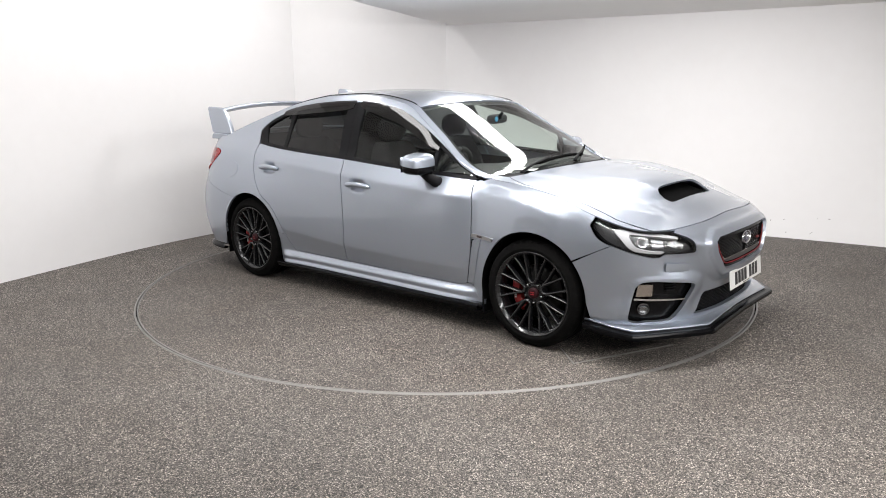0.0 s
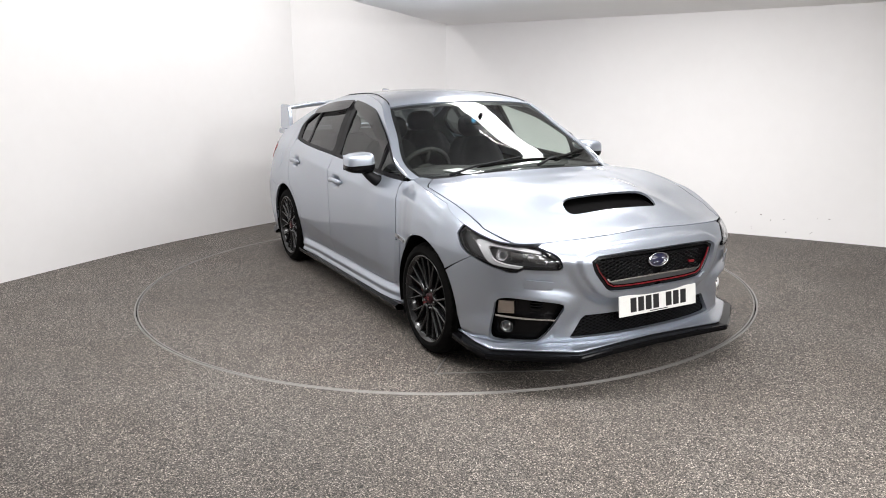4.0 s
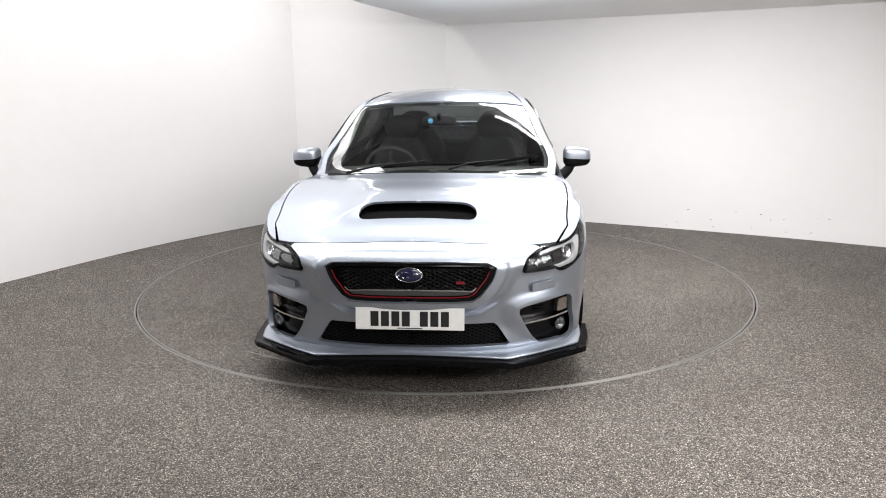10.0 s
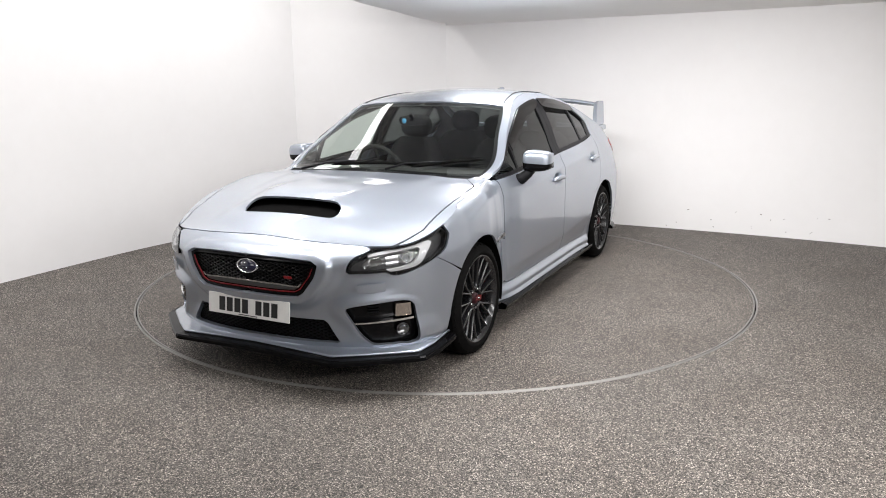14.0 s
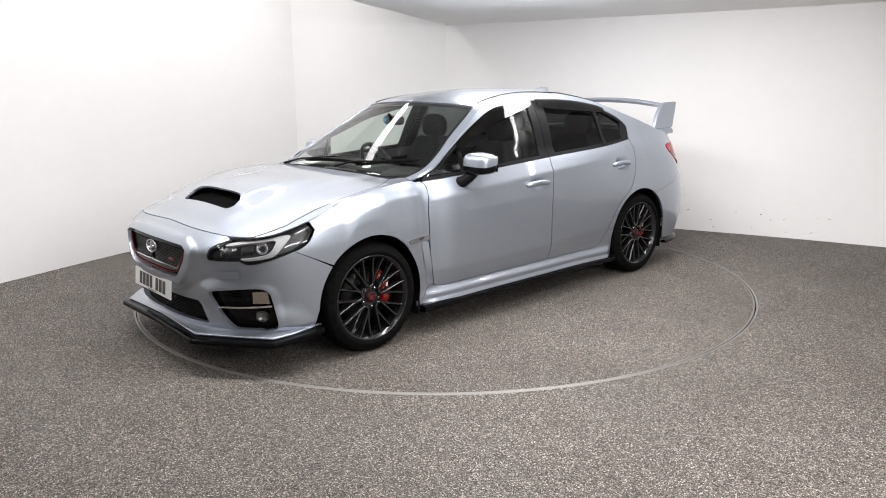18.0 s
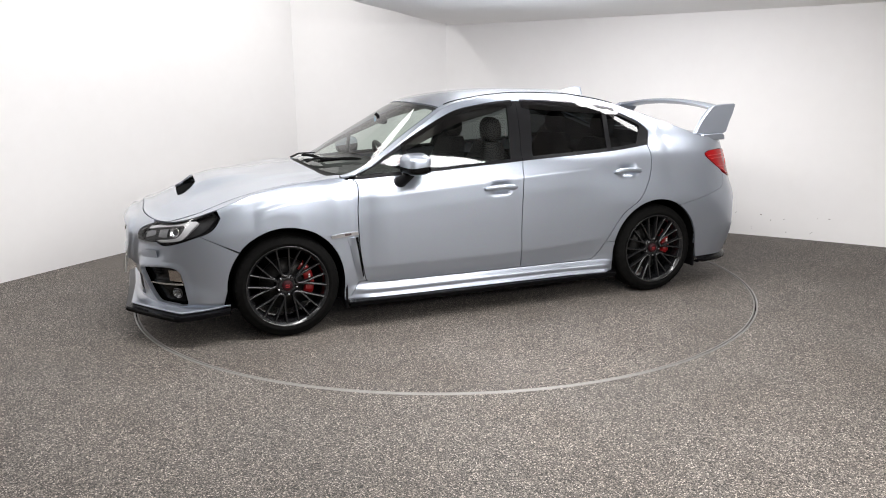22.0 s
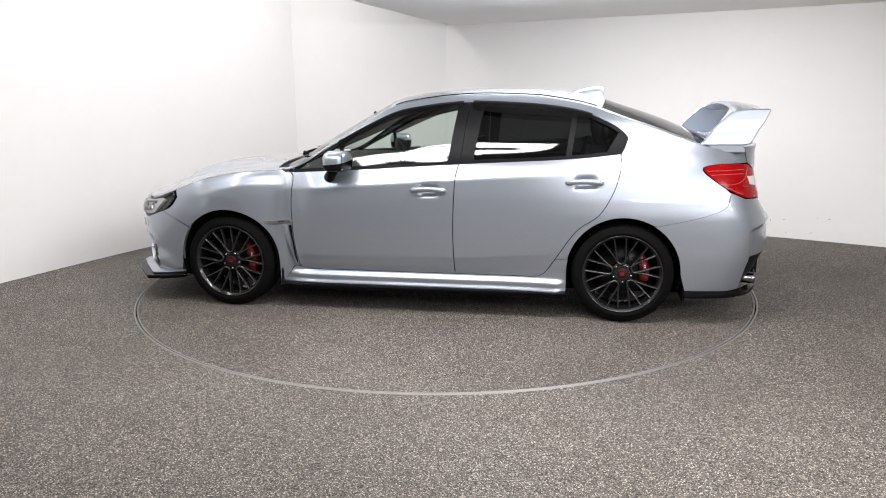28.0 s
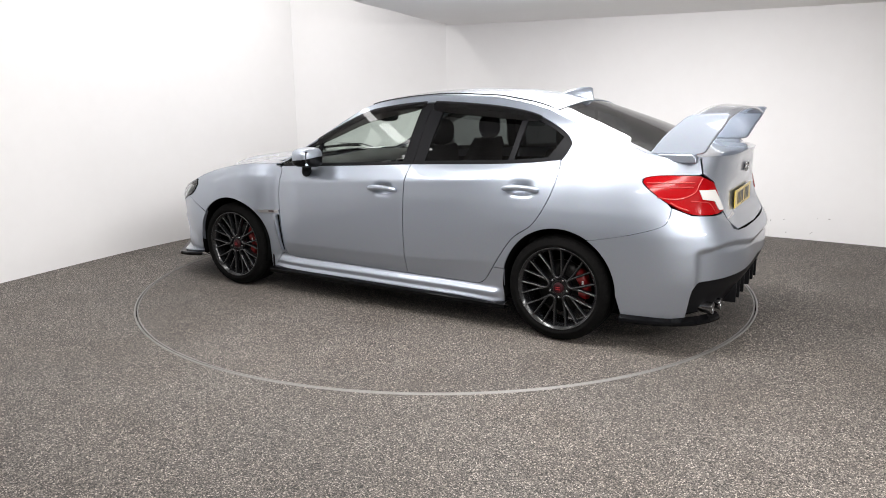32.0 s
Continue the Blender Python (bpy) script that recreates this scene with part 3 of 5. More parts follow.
fd = both("front_door", sheet(ring, inset(front_outline, GAP), 0.012, bulge=scallop(-0.09, 0.808)), PAINT, car)
rd = both("rear_door", sheet(ring, inset(rear_outline, GAP), 0.012, bulge=scallop(-1.08, 0.868)), PAINT, car)
for doors, cx, cz in ((fd, -0.085, 0.806), (rd, -1.075, 0.865)):
    bm = bmesh.new()
    xs = np.linspace(cx + 0.115, cx - 0.115, 17)
    ps = [ring(x, cz + 0.012 * (1 - ((x - cx) / 0.115) ** 2)) for x in xs]
    rise = [0.004 + 0.020 * (1 - ((x - cx) / 0.115) ** 4) for x in xs]
    tube(bm, [(p[0], p[1] + r, p[2]) for p, r in zip(ps, rise)], [0.008 + 0.006 * min(1, 6 * (1 - abs(x - cx) / 0.115)) for x in xs], 10, 1.25)
    both("door_handle", bm, PAINT, doors, "silver pull handle")

# wings, sills, quarter panels with the roof rails
front_wing = arc(HUB_F, HUB_Z, ARCH, 40, 180, 40) + [(0.973, 0.18)] + curve((0.93, 0.175), (0.875, 0.262), n=3) + [p for p in DOOR_FRONT[::-1] if p[1] > 0.27] \
    + [(0.935, 0.915)] + lead(0.955, 1.640, 50) + curve((1.624, 0.735), (1.652, 0.672), (1.70, 0.634), n=4)
sill = [(0.968, 0.160)] + [(0.968, 0.176)] + curve((0.925, 0.178), (0.872, 0.255), (0.83, 0.262), (0.769, 0.247), n=3) + [(0.3, 0.247), (-0.3, 0.247)] \
    + curve((-0.760, 0.247), (-0.800, 0.254), (-0.848, 0.288), (-0.905, 0.372), n=4) + [(-0.978, 0.372)] + arc(HUB_R, HUB_Z, ARCH, 11, 0, 4) + [(-0.973, 0.160)]
SILL_FORM = Line((0.10, 0.030), (0.158, 0.036), (0.166, 0.0375), (0.171, 0.036), (0.178, 0.026), (0.184, 0.0245), (0.212, 0.030), (0.218, 0.0285), (0.244, 0.002), (0.25, 0.0))


def sill_shape(a, b):
    """A ledge under the door, an upright face, and a narrow lower ledge; both fade into the wings."""
    return SILL_FORM(b) * step(0.955, 0.80, a) * step(-0.985, -0.90, a)


both("side_sill", sheet(ring, inset(sill, -0.002), 0.009, bulge=sill_shape, lift=-0.0004), PAINT, car)


def wing_shape(a, b):
    """The flare round the arch with a facet before the door, and the sill's ledge running into it."""
    flare = 0.009 * step(0.895, 0.965, a) * step(1.60, 1.42, a) * step(0.865, 0.825, b + 0.18 * step(1.1, 1.5, a) * (a - 1.1)) * step(0.20, 0.30, b)
    return sill_shape(a, b) * (b < 0.25) + flare


wing_bm = sheet(ring, inset(front_wing, GAP), 0.014, bulge=wing_shape)
BUMPER_LINE = curve((-1.499, 0.606), (-1.62, 0.650), (-1.728, 0.706), (-1.757, 0.75), (-1.768, 0.81), n=4)
quarter = [p for p in WINDOW_TOP] + curve((-1.336, 1.132), (-1.320, 1.085), (-1.293, 1.035), n=3)[1:] + [p for p in DOOR_REAR[::-1] if 0.38 < p[1] < 1.03] + [(-0.905, 0.376), (-0.981, 0.376)] \
    + arc(HUB_R, HUB_Z, ARCH, 13, 120, 40) + BUMPER_LINE + curve((-1.755, 0.834), (-1.70, 0.90), (-1.676, 0.942), (-1.690, 0.968), (-1.76, 0.980), (-1.874, 0.978), n=4) \
    + [(-1.885, 0.985)] + lead(-1.885, 0.945, 150)
both("body_side", sheet(ring, inset(quarter, 0.002), 0.014), PAINT, car)

# the strips between the rim of the side and the panes or roof
PILLAR = 0.05
rail_in = lead_xy(0.945, -1.885, 120, PILLAR)
bm = sheet(top, lead_xy(0.945, -1.885, 120) + rail_in[::-1], 0.02, depth=0.01)
both("roof_rail", bm, PAINT, car)


def cut(loop, a, b):
    return [p for p in loop if min(a, b) <= p[0] <= max(a, b)]


# roof, panes, lids
HEAD = curve((0.305, 0.0), (0.29, 0.25), (0.245, 0.48), (0.222, 0.62))
TAILHEAD = curve((-1.205, 0.0), (-1.20, 0.25), (-1.185, 0.42), (-1.165, 0.55))
inner = lead_xy(0.945, -1.885, 160, PILLAR + 0.002)
under = lead_xy(0.945, -1.885, 160, PILLAR - 0.010)
roof_loop = [p for p in HEAD if p[1] < float(seam(p[0])) - PILLAR - 0.004] + cut(inner, 0.215, -1.160) + [p for p in TAILHEAD if p[1] < float(seam(p[0])) - PILLAR - 0.006][::-1]
part("roof", sheet(top, roof_loop, 0.03, mirror=True), PAINT, car)
BASE = curve((1.035, 0.0), (1.02, 0.3), (0.985, 0.52), (0.935, 0.66))
screen = [(p[0] + 0.006, p[1]) for p in HEAD if p[1] < float(seam(p[0])) - PILLAR - 0.004][::-1] + BASE + cut(under, 0.915, 0.232)
windscreen = part("windscreen", sheet(top, screen, 0.03, mirror=True, depth=0, lift=-0.006), GLASS, car, "large clear windscreen")
windscreen.visible_shadow = False


def band(path, width):
    """A strip inside an open run of points that starts and ends on the middle line."""
    inner_path = inset(path, width)
    ends = [(inner_path[0][0], 0.0)] + [p for p in inner_path[1:-1] if p[1] > 0.01] + [(inner_path[-1][0], 0.0)]
    return path + ends[::-1]


head_run = [(p[0] + 0.006, p[1]) for p in HEAD if p[1] < float(seam(p[0])) - PILLAR - 0.004][::-1]
part("screen_border", sheet(top, band(BASE + cut(under, 0.915, 0.232) + head_run, 0.034), 0.02, mirror=True, depth=0, lift=-0.0085), TRIM, windscreen, "black printed border")
TAILFOOT = curve((-1.86, 0.0), (-1.85, 0.3), (-1.82, 0.5), (-1.77, 0.63))
back = [(p[0] - 0.006, p[1]) for p in TAILHEAD if p[1] < float(seam(p[0])) - PILLAR - 0.006] + cut(under, -1.175, -1.775) + TAILFOOT[::-1]
rear_window = part("rear_window", sheet(top, back, 0.03, mirror=True, depth=0, lift=-0.006), PRIVACY, car, "dark tinted rear window")
rear_window.visible_shadow = False

bonnet_rear = curve((1.075, 0.0), (1.065, 0.3), (1.045, 0.52), (1.02, 0.655))
BONNET_EDGE = curve((1.02, 0.655), (1.12, 0.730), (1.20, 0.779), (1.25, 0.789), (1.40, 0.792), (1.55, 0.784), (1.70, 0.770), (1.79, 0.768), n=6) + lead_xy(1.838, 1.84, 2)[:1]
bonnet_loop = bonnet_rear[:-1] + BONNET_EDGE + lead_xy(1.85, 2.40, 80, 0.0)
bonnet_loop = [(x, max(0.0, y - (0.004 if y > 0.02 else 0))) for x, y in bonnet_loop]


wing_top = lead_xy(0.958, 1.828, 60, -0.003)
wing_top = wing_top + [(x, y + 0.004) for x, y in BONNET_EDGE[:-1]][::-1] + [(0.965, 0.672), (0.945, 0.694)]
both("front_wing", sheet(top, wing_top, 0.018, depth=0.006, bm=wing_bm), PAINT, car)


def bonnet_shape(x, y):
    """The broad raised middle, and the roof of the air scoop rising behind its mouth."""
    w = 0.42 + 0.08 * step(2.1, 1.2, x)
    scoop = step(1.89, 1.775, x) * step(1.28, 1.72, x) * step(0.44, 0.24, np.abs(y))
    return 0.006 * step(w + 0.06, w - 0.06, np.abs(y)) * step(2.08, 1.9, x) + 0.034 * scoop


SCOOP = curve((1.895, 0.0), (1.895, 0.23), (1.885, 0.285), (1.85, 0.305), n=5) + curve((1.81, 0.298), (1.782, 0.262), (1.770, 0.20), (1.770, 0.0), n=5)
bonnet = part("bonnet", sheet(top, bonnet_loop, 0.016, holes=[SCOOP], mirror=True, bulge=bonnet_shape), PAINT, car)

# front bumper with its openings
GRILLE = curve((2.40, 0.655), (2.25, 0.655), (2.12, 0.648), n=4) + curve((2.095, 0.63), (2.11, 0.57), (2.15, 0.495), n=4) + curve((2.175, 0.473), (2.25, 0.468), (2.40, 0.468), n=4)
LOWER = curve((2.40, 0.345), (2.09, 0.345), n=4) + curve((2.075, 0.33), (2.03, 0.24), n=3) + curve((2.04, 0.232), (2.40, 0.232), n=4)
FOG = curve((2.008, 0.415), (1.975, 0.430), (1.86, 0.448), (1.805, 0.442), (1.784, 0.412), n=3) + curve((1.772, 0.33), (1.763, 0.25), (1.770, 0.222), n=3) + curve((1.80, 0.215), (1.905, 0.219), (1.93, 0.236), (1.965, 0.290), (2.008, 0.392), n=3)
bumper_loop = curve((1.571, 0.529), (1.64, 0.588), (1.70, 0.634), n=4) + curve((1.77, 0.598), (1.83, 0.576), (1.86, 0.576), n=3) + [(1.88, 0.592), (1.93, 0.589)] \
    + curve((1.994, 0.589), (2.005, 0.604), (1.994, 0.647), (1.971, 0.671), (1.945, 0.685), (1.916, 0.699), n=3) + [(u, z) for u, z in lead(1.928, 2.40, 46, 0.003)] \
    + [(2.40, 0.190), (2.1, 0.190), (2.0, 0.185), (1.64, 0.185)] + arc(HUB_F, HUB_Z, ARCH, 0, 39, 16)


def away(loop, a, b):
    """How far points lie from a loop's line."""
    p, d = np.stack([a, b], -1), np.full(len(a), 9.0)
    for q in dense(list(loop), 0.006):
        d = np.minimum(d, np.hypot(p[:, 0] - q[0], p[:, 1] - q[1]))
    return d


def bumper_shape(a, b):
    """The raised bezel round the grille, the sunk field beside it, and the brow over the fog lamp."""
    g, f = away(GRILLE, a, b), away(FOG, a, b)
    field = step(0.05, 0.09, g) * step(0.02, 0.07, f) * step(1.80, 1.95, a) * step(0.24, 0.34, b) * step(0.66, 0.56, b)
    ridge = 1.84 + (b - 0.284) * 0.35 - a
    corner = step(-0.010, 0.012, ridge) * step(0.20, 0.10, ridge) * step(0.37, 0.27, b) * step(0.16, 0.21, b)
    return 0.016 * step(0.047, 0.034, g) - 0.018 * field + 0.006 * step(0.026, 0.012, f) - 0.012 * step(0.235, 0.19, b) + 0.014 * corner


front_bumper = part("front_bumper", sheet(ring, bumper_loop, 0.0105, holes=[GRILLE, LOWER, FOG], mirror=True, depth=0.025, bulge=bumper_shape), PAINT, car)

# rear bumper and boot lid
rear_loop = BUMPER_LINE + curve((-1.831, 0.768), (-1.93, 0.758), (-1.98, 0.765), n=3) + curve((-2.02, 0.70), (-2.06, 0.655), (-2.35, 0.645), n=3) \
    + [(-2.35, 0.445)] + curve((-2.256, 0.437), (-2.10, 0.423), (-1.985, 0.412), n=3) + curve((-1.872, 0.404), (-1.836, 0.37), (-1.830, 0.20), n=3) + [(-1.72, 0.185), (-1.62, 0.185)] + arc(HUB_R, HUB_Z, ARCH, 180, 121, 20)


def rear_shape(a, b):
    """The sunk field over the diffuser behind a sharp upright crease, and a soft crease along the side."""
    brow = 0.575 + 0.028 * step(-1.85, -1.98, a) - 0.03 * step(-2.0, -2.2, a)
    field = step(-1.836, -1.862, a) * step(0.012, -0.012, b - brow)
    return -0.022 * field + 0.006 * step(-1.66, -1.82, a) * step(-1.87, -1.835, a) * step(0.62, 0.45, b)


rear_bumper = part("rear_bumper", sheet(ring, rear_loop, 0.0115, mirror=True, depth=0.02, bulge=rear_shape), PAINT, car)
lid_loop = [(-1.889, 0.985)] + [(-1.937, 0.94), (-1.962, 0.86), (-1.987, 0.77), (-2.025, 0.70), (-2.065, 0.661), (-2.35, 0.651)] + lead(-2.35, -1.892, 40, 0.001)
boot_lid = part("boot_lid", sheet(ring, lid_loop, 0.022, mirror=True), PAINT, car)
lid_top = TAILFOOT[::1] + [(p[0], p[1]) for p in lead_xy(-1.80, -2.35, 60, 0.001) if p[1] > 0.0]
lid_top = [(p[0] - 0.008 if i < len(TAILFOOT) else p[0], max(0, p[1])) for i, p in enumerate(lid_top)]
part("lid_top", sheet(top, lid_top, 0.025, mirror=True), PAINT, boot_lid, "flat upper face of the boot lid")

# black sheet for the shade behind panel gaps, floor pan and arch liners
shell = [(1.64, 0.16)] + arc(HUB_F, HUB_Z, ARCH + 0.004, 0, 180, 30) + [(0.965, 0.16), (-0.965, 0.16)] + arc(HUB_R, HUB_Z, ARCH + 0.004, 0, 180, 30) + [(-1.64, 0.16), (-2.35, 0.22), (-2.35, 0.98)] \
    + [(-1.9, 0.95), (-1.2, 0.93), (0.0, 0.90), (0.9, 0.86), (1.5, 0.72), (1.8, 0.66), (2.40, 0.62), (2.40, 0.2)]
part("inner_shell", sheet(ring, shell, 0.05, mirror=True, depth=0, lift=-0.045), SHADOW_LINER, car, "added black sheet standing in for the shade behind the panels")
bm = bmesh.new()
box(bm, -1.95, 1.80, -0.72, 0.72, 0.15, 0.20)
part("floor_pan", bm, SHADOW_LINER, car, "black underside")
for hub in (HUB_F, HUB_R):
    bm = bmesh.new()
    strip(bm, [[(hub + ARCH * 1.0 * math.cos(t), y, HUB_Z + ARCH * math.sin(t)) for y in (0.50, 0.868)] for t in np.linspace(-0.3, math.pi + 0.3, 40)])
    bm.faces.new([bm.verts.new((hub + ARCH * math.cos(t), 0.50, HUB_Z + ARCH * math.sin(t))) for t in np.linspace(-0.3, math.pi + 0.3, 40)])
    both("arch_liner", bm, SHADOW_LINER, car, "black wheel-arch liner")

# ---- wheels ----
def rib(bm, run, half, depth=0.034):
    """A spoke along a run of points: bevelled on top, deep behind."""
    pts, up, rows = [Vector(p) for p in run], Vector((0, 1, 0)), []
    for i, p in enumerate(pts):
        n = (pts[min(i + 1, len(pts) - 1)] - pts[max(i - 1, 0)]).cross(up).normalized()
        w = 1.14 * half[i]
        rows.append([p + n * w * 1.15 - up * depth, p + n * w - up * 0.007, p + n * w * 0.45, p - n * w * 0.45, p - n * w - up * 0.007, p - n * w * 1.15 - up * depth])
    strip(bm, rows)
    bmesh.ops.recalc_face_normals(bm, faces=bm.faces)


def wheel(hub_x):
    w = new("wheel")
    w.parent = car
    w.location = (hub_x, 0.760, AXLE_Z)
    bm = bmesh.new()
    lathe(bm, [(0.243, 0.098), (0.250, 0.111), (0.262, 0.119), (0.270, 0.1205), (0.272, 0.119), (0.287, 0.116), (0.301, 0.106), (0.303, 0.1045), (0.312, 0.092), (0.318, 0.075), (0.319, 0.056), (0.311, 0.054), (0.311, 0.046), (0.319, 0.044), (0.319, 0.014), (0.311, 0.012), (0.311, 0.002), (0.319, 0.0), (0.319, -0.05), (0.314, -0.09), (0.28, -0.118), (0.243, -0.10)], 72, "y")
    tyre = part("tyre", bm, RUBBER, w, "black low-profile tyre")
    for k in range(48):
        bm = bmesh.new()
        box(bm, -0.0035, 0.0035, 0.094, 0.1055, 0.2975, 0.3085, 0.001)
        bm.transform(pose(0, 0, 0, 0, 7.5 * k, 0))
        part("tread_block", bm, RUBBER, tyre)
    bm = bmesh.new()
    lathe(bm, [(0.246, 0.098), (0.251, 0.108), (0.250, 0.113), (0.246, 0.1145), (0.240, 0.111), (0.237, 0.104), (0.229, 0.100), (0.227, 0.085), (0.219, 0.070), (0.217, -0.02), (0.228, -0.09)], 90, "y")
    rim = part("rim", bm, ALLOY, w, "dark grey alloy rim")
    for k in range(5):
        turn = pose(0, 0, 0, 0, -(72 * k + 13), 0)
        side = ((0.234, 0.0375, 0.104), (0.20, 0.0345, 0.1005), (0.16, 0.0315, 0.096), (0.12, 0.0295, 0.0925), (0.092, 0.0275, 0.092), (0.074, 0.0225, 0.0925), (0.064, 0.0125, 0.0925))
        loop = list(side) + [(0.061, 0.0, 0.0925)] + [(a, -b, h) for a, b, h in side[::-1]]
        bm = bmesh.new()
        rib(bm, [(a, h, b) for a, b, h in loop], [0.0055, 0.0056, 0.0058, 0.0062, 0.0068, 0.0072, 0.0074] + [0.0074] + [0.0074, 0.0072, 0.0068, 0.0062, 0.0058, 0.0056, 0.0055])
        bm.transform(turn)
        part("spoke", bm, ALLOY, rim, "U-shaped double spoke")
        for s in (-1, 1):
            bm = bmesh.new()
            rib(bm, [(a, h, s * b) for a, b, h in ((0.082, 0.029, 0.090), (0.105, 0.0385, 0.090), (0.14, 0.060, 0.0935), (0.175, 0.083, 0.098), (0.2085, 0.1065, 0.103))], [0.0072, 0.0064, 0.0056, 0.0054, 0.0054])
            bm.transform(turn)
            part("spoke", bm, ALLOY, rim)
        bm = bmesh.new()
        lathe(bm, [(0.0, 0.090), (0.0055, 0.0895), (0.0085, 0.084), (0.0085, 0.070)], 10, "y")
        bm.transform(turn @ pose(0, 0, 0, 0, 36, 0) @ Matrix.Translation((0.056, 0, 0)))
        part("wheel_nut", bm, DULL_CHROME, rim, "bright wheel nut")
    bm = bmesh.new()
    lathe(bm, [(0.0, 0.074), (0.04, 0.076), (0.062, 0.074), (0.069, 0.066), (0.072, 0.03)], 40, "y")
    part("hub", bm, ALLOY, rim, "dark alloy hub")
    bm = bmesh.new()
    lathe(bm, [(0.0, 0.094), (0.024, 0.094), (0.030, 0.091), (0.033, 0.076)], 32, "y")
    cap = part("centre_cap", bm, CAP_RED, rim, "black and red centre cap")
    for a, b in ((-0.013, 0.006), (-0.013, -0.006)):
        bm = bmesh.new()
        box(bm, a, -a, 0.0935, 0.0948, b - 0.003, b + 0.003)
        part("mark", bm, RED_TRIM, cap, "dull red mark", smooth=False)
    bm = bmesh.new()
    lathe(bm, [(0.07, 0.020), (0.158, 0.020), (0.159, 0.0), (0.07, 0.0)], 56, "y")
    part("brake_disc", bm, STEEL, w, "steel brake disc")
    bm = bmesh.new()
    a0, a1 = (128, 206) if hub_x > 0 else (134, 200)
    rows = []
    for t in np.linspace(radians(a0), radians(a1), 20):
        f = (t - radians(a0)) / radians(a1 - a0)
        h = (0.75 if f < 0.08 or f > 0.92 else 1.0) * (0.72 if 0.45 < f < 0.56 else 1.0)
        rows.append([(r * math.cos(t), h1, r * math.sin(t)) for r, h1 in ((0.112, 0.0), (0.114, 0.048 * h), (0.120, 0.056 * h), (0.158, 0.056 * h), (0.170, 0.046 * h), (0.174, 0.0))])
    strip(bm, rows)
    bmesh.ops.recalc_face_normals(bm, faces=bm.faces)
    cal = part("brake_caliper", bm, RED, w, "red brake caliper")
    for k in range(3):
        bm = bmesh.new()
        box(bm, -0.146, -0.134, 0.0555, 0.0575, 0.020 + 0.013 * k, 0.029 + 0.013 * k, 0.0005)
        part("caliper_mark", bm, WHITE_PLATE, cal, "small white mark")
    return w


front_wheel = wheel(HUB_F)
rear_wheel = wheel(HUB_R)


def right_wheel(w):
    """The wheel on the other side, turned half round so that its face points out and its caliper stays behind the axle."""
    c = copy_thing(w, pose(w.location.x, -w.location.y, w.location.z, 0, 0, 180))
    c.parent = car
    for o in c.children:
        if o.name.startswith("brake_caliper"):
            o.matrix_basis = pose(0, 0, 0, 0, 180, 0)
    return c


right_wheel(front_wheel)
right_wheel(rear_wheel)

# ---- details of the car ----
def clip(loop, x, keep_above):
    """The part of a loop with its first coordinate above or below a line given as x at two heights."""
    (x0, z0), (x1, z1) = x
    side = lambda p: (p[0] - (x0 + (x1 - x0) * (p[1] - z0) / (z1 - z0))) * (1 if keep_above else -1)
    out = []
    for p, q in zip(loop, loop[1:] + loop[:1]):
        a, b = side(p), side(q)
        if a >= 0:
            out.append(p)
        if a * b < 0:
            t = a / (a - b)
            out.append((p[0] + (q[0] - p[0]) * t, p[1] + (q[1] - p[1]) * t))
    return out


def oval(cx, cy, rx, ry, n=24):
    return [(cx + rx * math.cos(2 * math.pi * k / n), cy + ry * math.sin(2 * math.pi * k / n)) for k in range(n)]


def bar_lattice(field, loop, du, dz, width, lift, slope=0.5, depth=0.006, mirror=True):
    """Crossing thin bars over a loop, for a mesh grille."""
    bm = bmesh.new()
    pts = np.array(loop)
    lo, hi = pts.min(0), pts.max(0)
    for sign in (-1, 1):
        for c in np.arange(lo[0] - 2 * (hi[1] - lo[1]) / slope, hi[0] + 2 * (hi[1] - lo[1]) / slope, du):
            run = []
            for z in np.arange(lo[1], hi[1] + 1e-6, dz):
                u = c + sign * (z - lo[1]) / slope
                run.append((u, z))
            ok = inside(np.array(run), np.array(loop))
            for i in range(len(run) - 1):
                if ok[i] and ok[i + 1]:
                    (u0, z0), (u1, z1) = run[i], run[i + 1]
                    a, b = field(u0, z0), field(u1, z1)
                    n = normal(field, np.array([u0]), np.array([z0]))[0]
                    a, b = Vector(a + n * lift), Vector(b + n * lift)
                    n = Vector(n)
                    s = (b - a).cross(n).normalized() * width
                    for m in (1, -1) if mirror else (1,):
                        f = Matrix.Diagonal((1, m, 1))
                        q = [bm.verts.new(f @ v) for v in (a - s, a + s, b + s, b - s, a - s - n * depth, a + s - n * depth, b + s - n * depth, b - s - n * depth)]
                        bm.faces.new((q[0], q[1], q[2], q[3]))
                        bm.faces.new((q[1], q[5], q[6], q[2]))
                        bm.faces.new((q[4], q[0], q[3], q[7]))
    bmesh.ops.recalc_face_normals(bm, faces=bm.faces)
    return bm


# side glass
gx, gz = np.meshgrid(np.linspace(-1.30, 0.88, 45), np.linspace(0.96, 1.34, 20))


def pane_terms(x, z):
    x, z = np.asarray(x, float), np.asarray(z, float) - 1.0
    return np.stack([1 + 0 * x, x, x ** 2, x ** 3, z, z * x, z * x ** 2, z ** 2], -1)


PANE = np.linalg.lstsq(pane_terms(gx.ravel(), gz.ravel()), side_y(gx.ravel(), gz.ravel()), rcond=None)[0]


def pane_field(x, z):
    """The smooth barrel of the side windows."""
    x, z = np.asarray(x, float), np.asarray(z, float)
    return np.stack([x, np.minimum(pane_terms(x, z) @ PANE, side_y(x, z) + 0.004), z], -1)


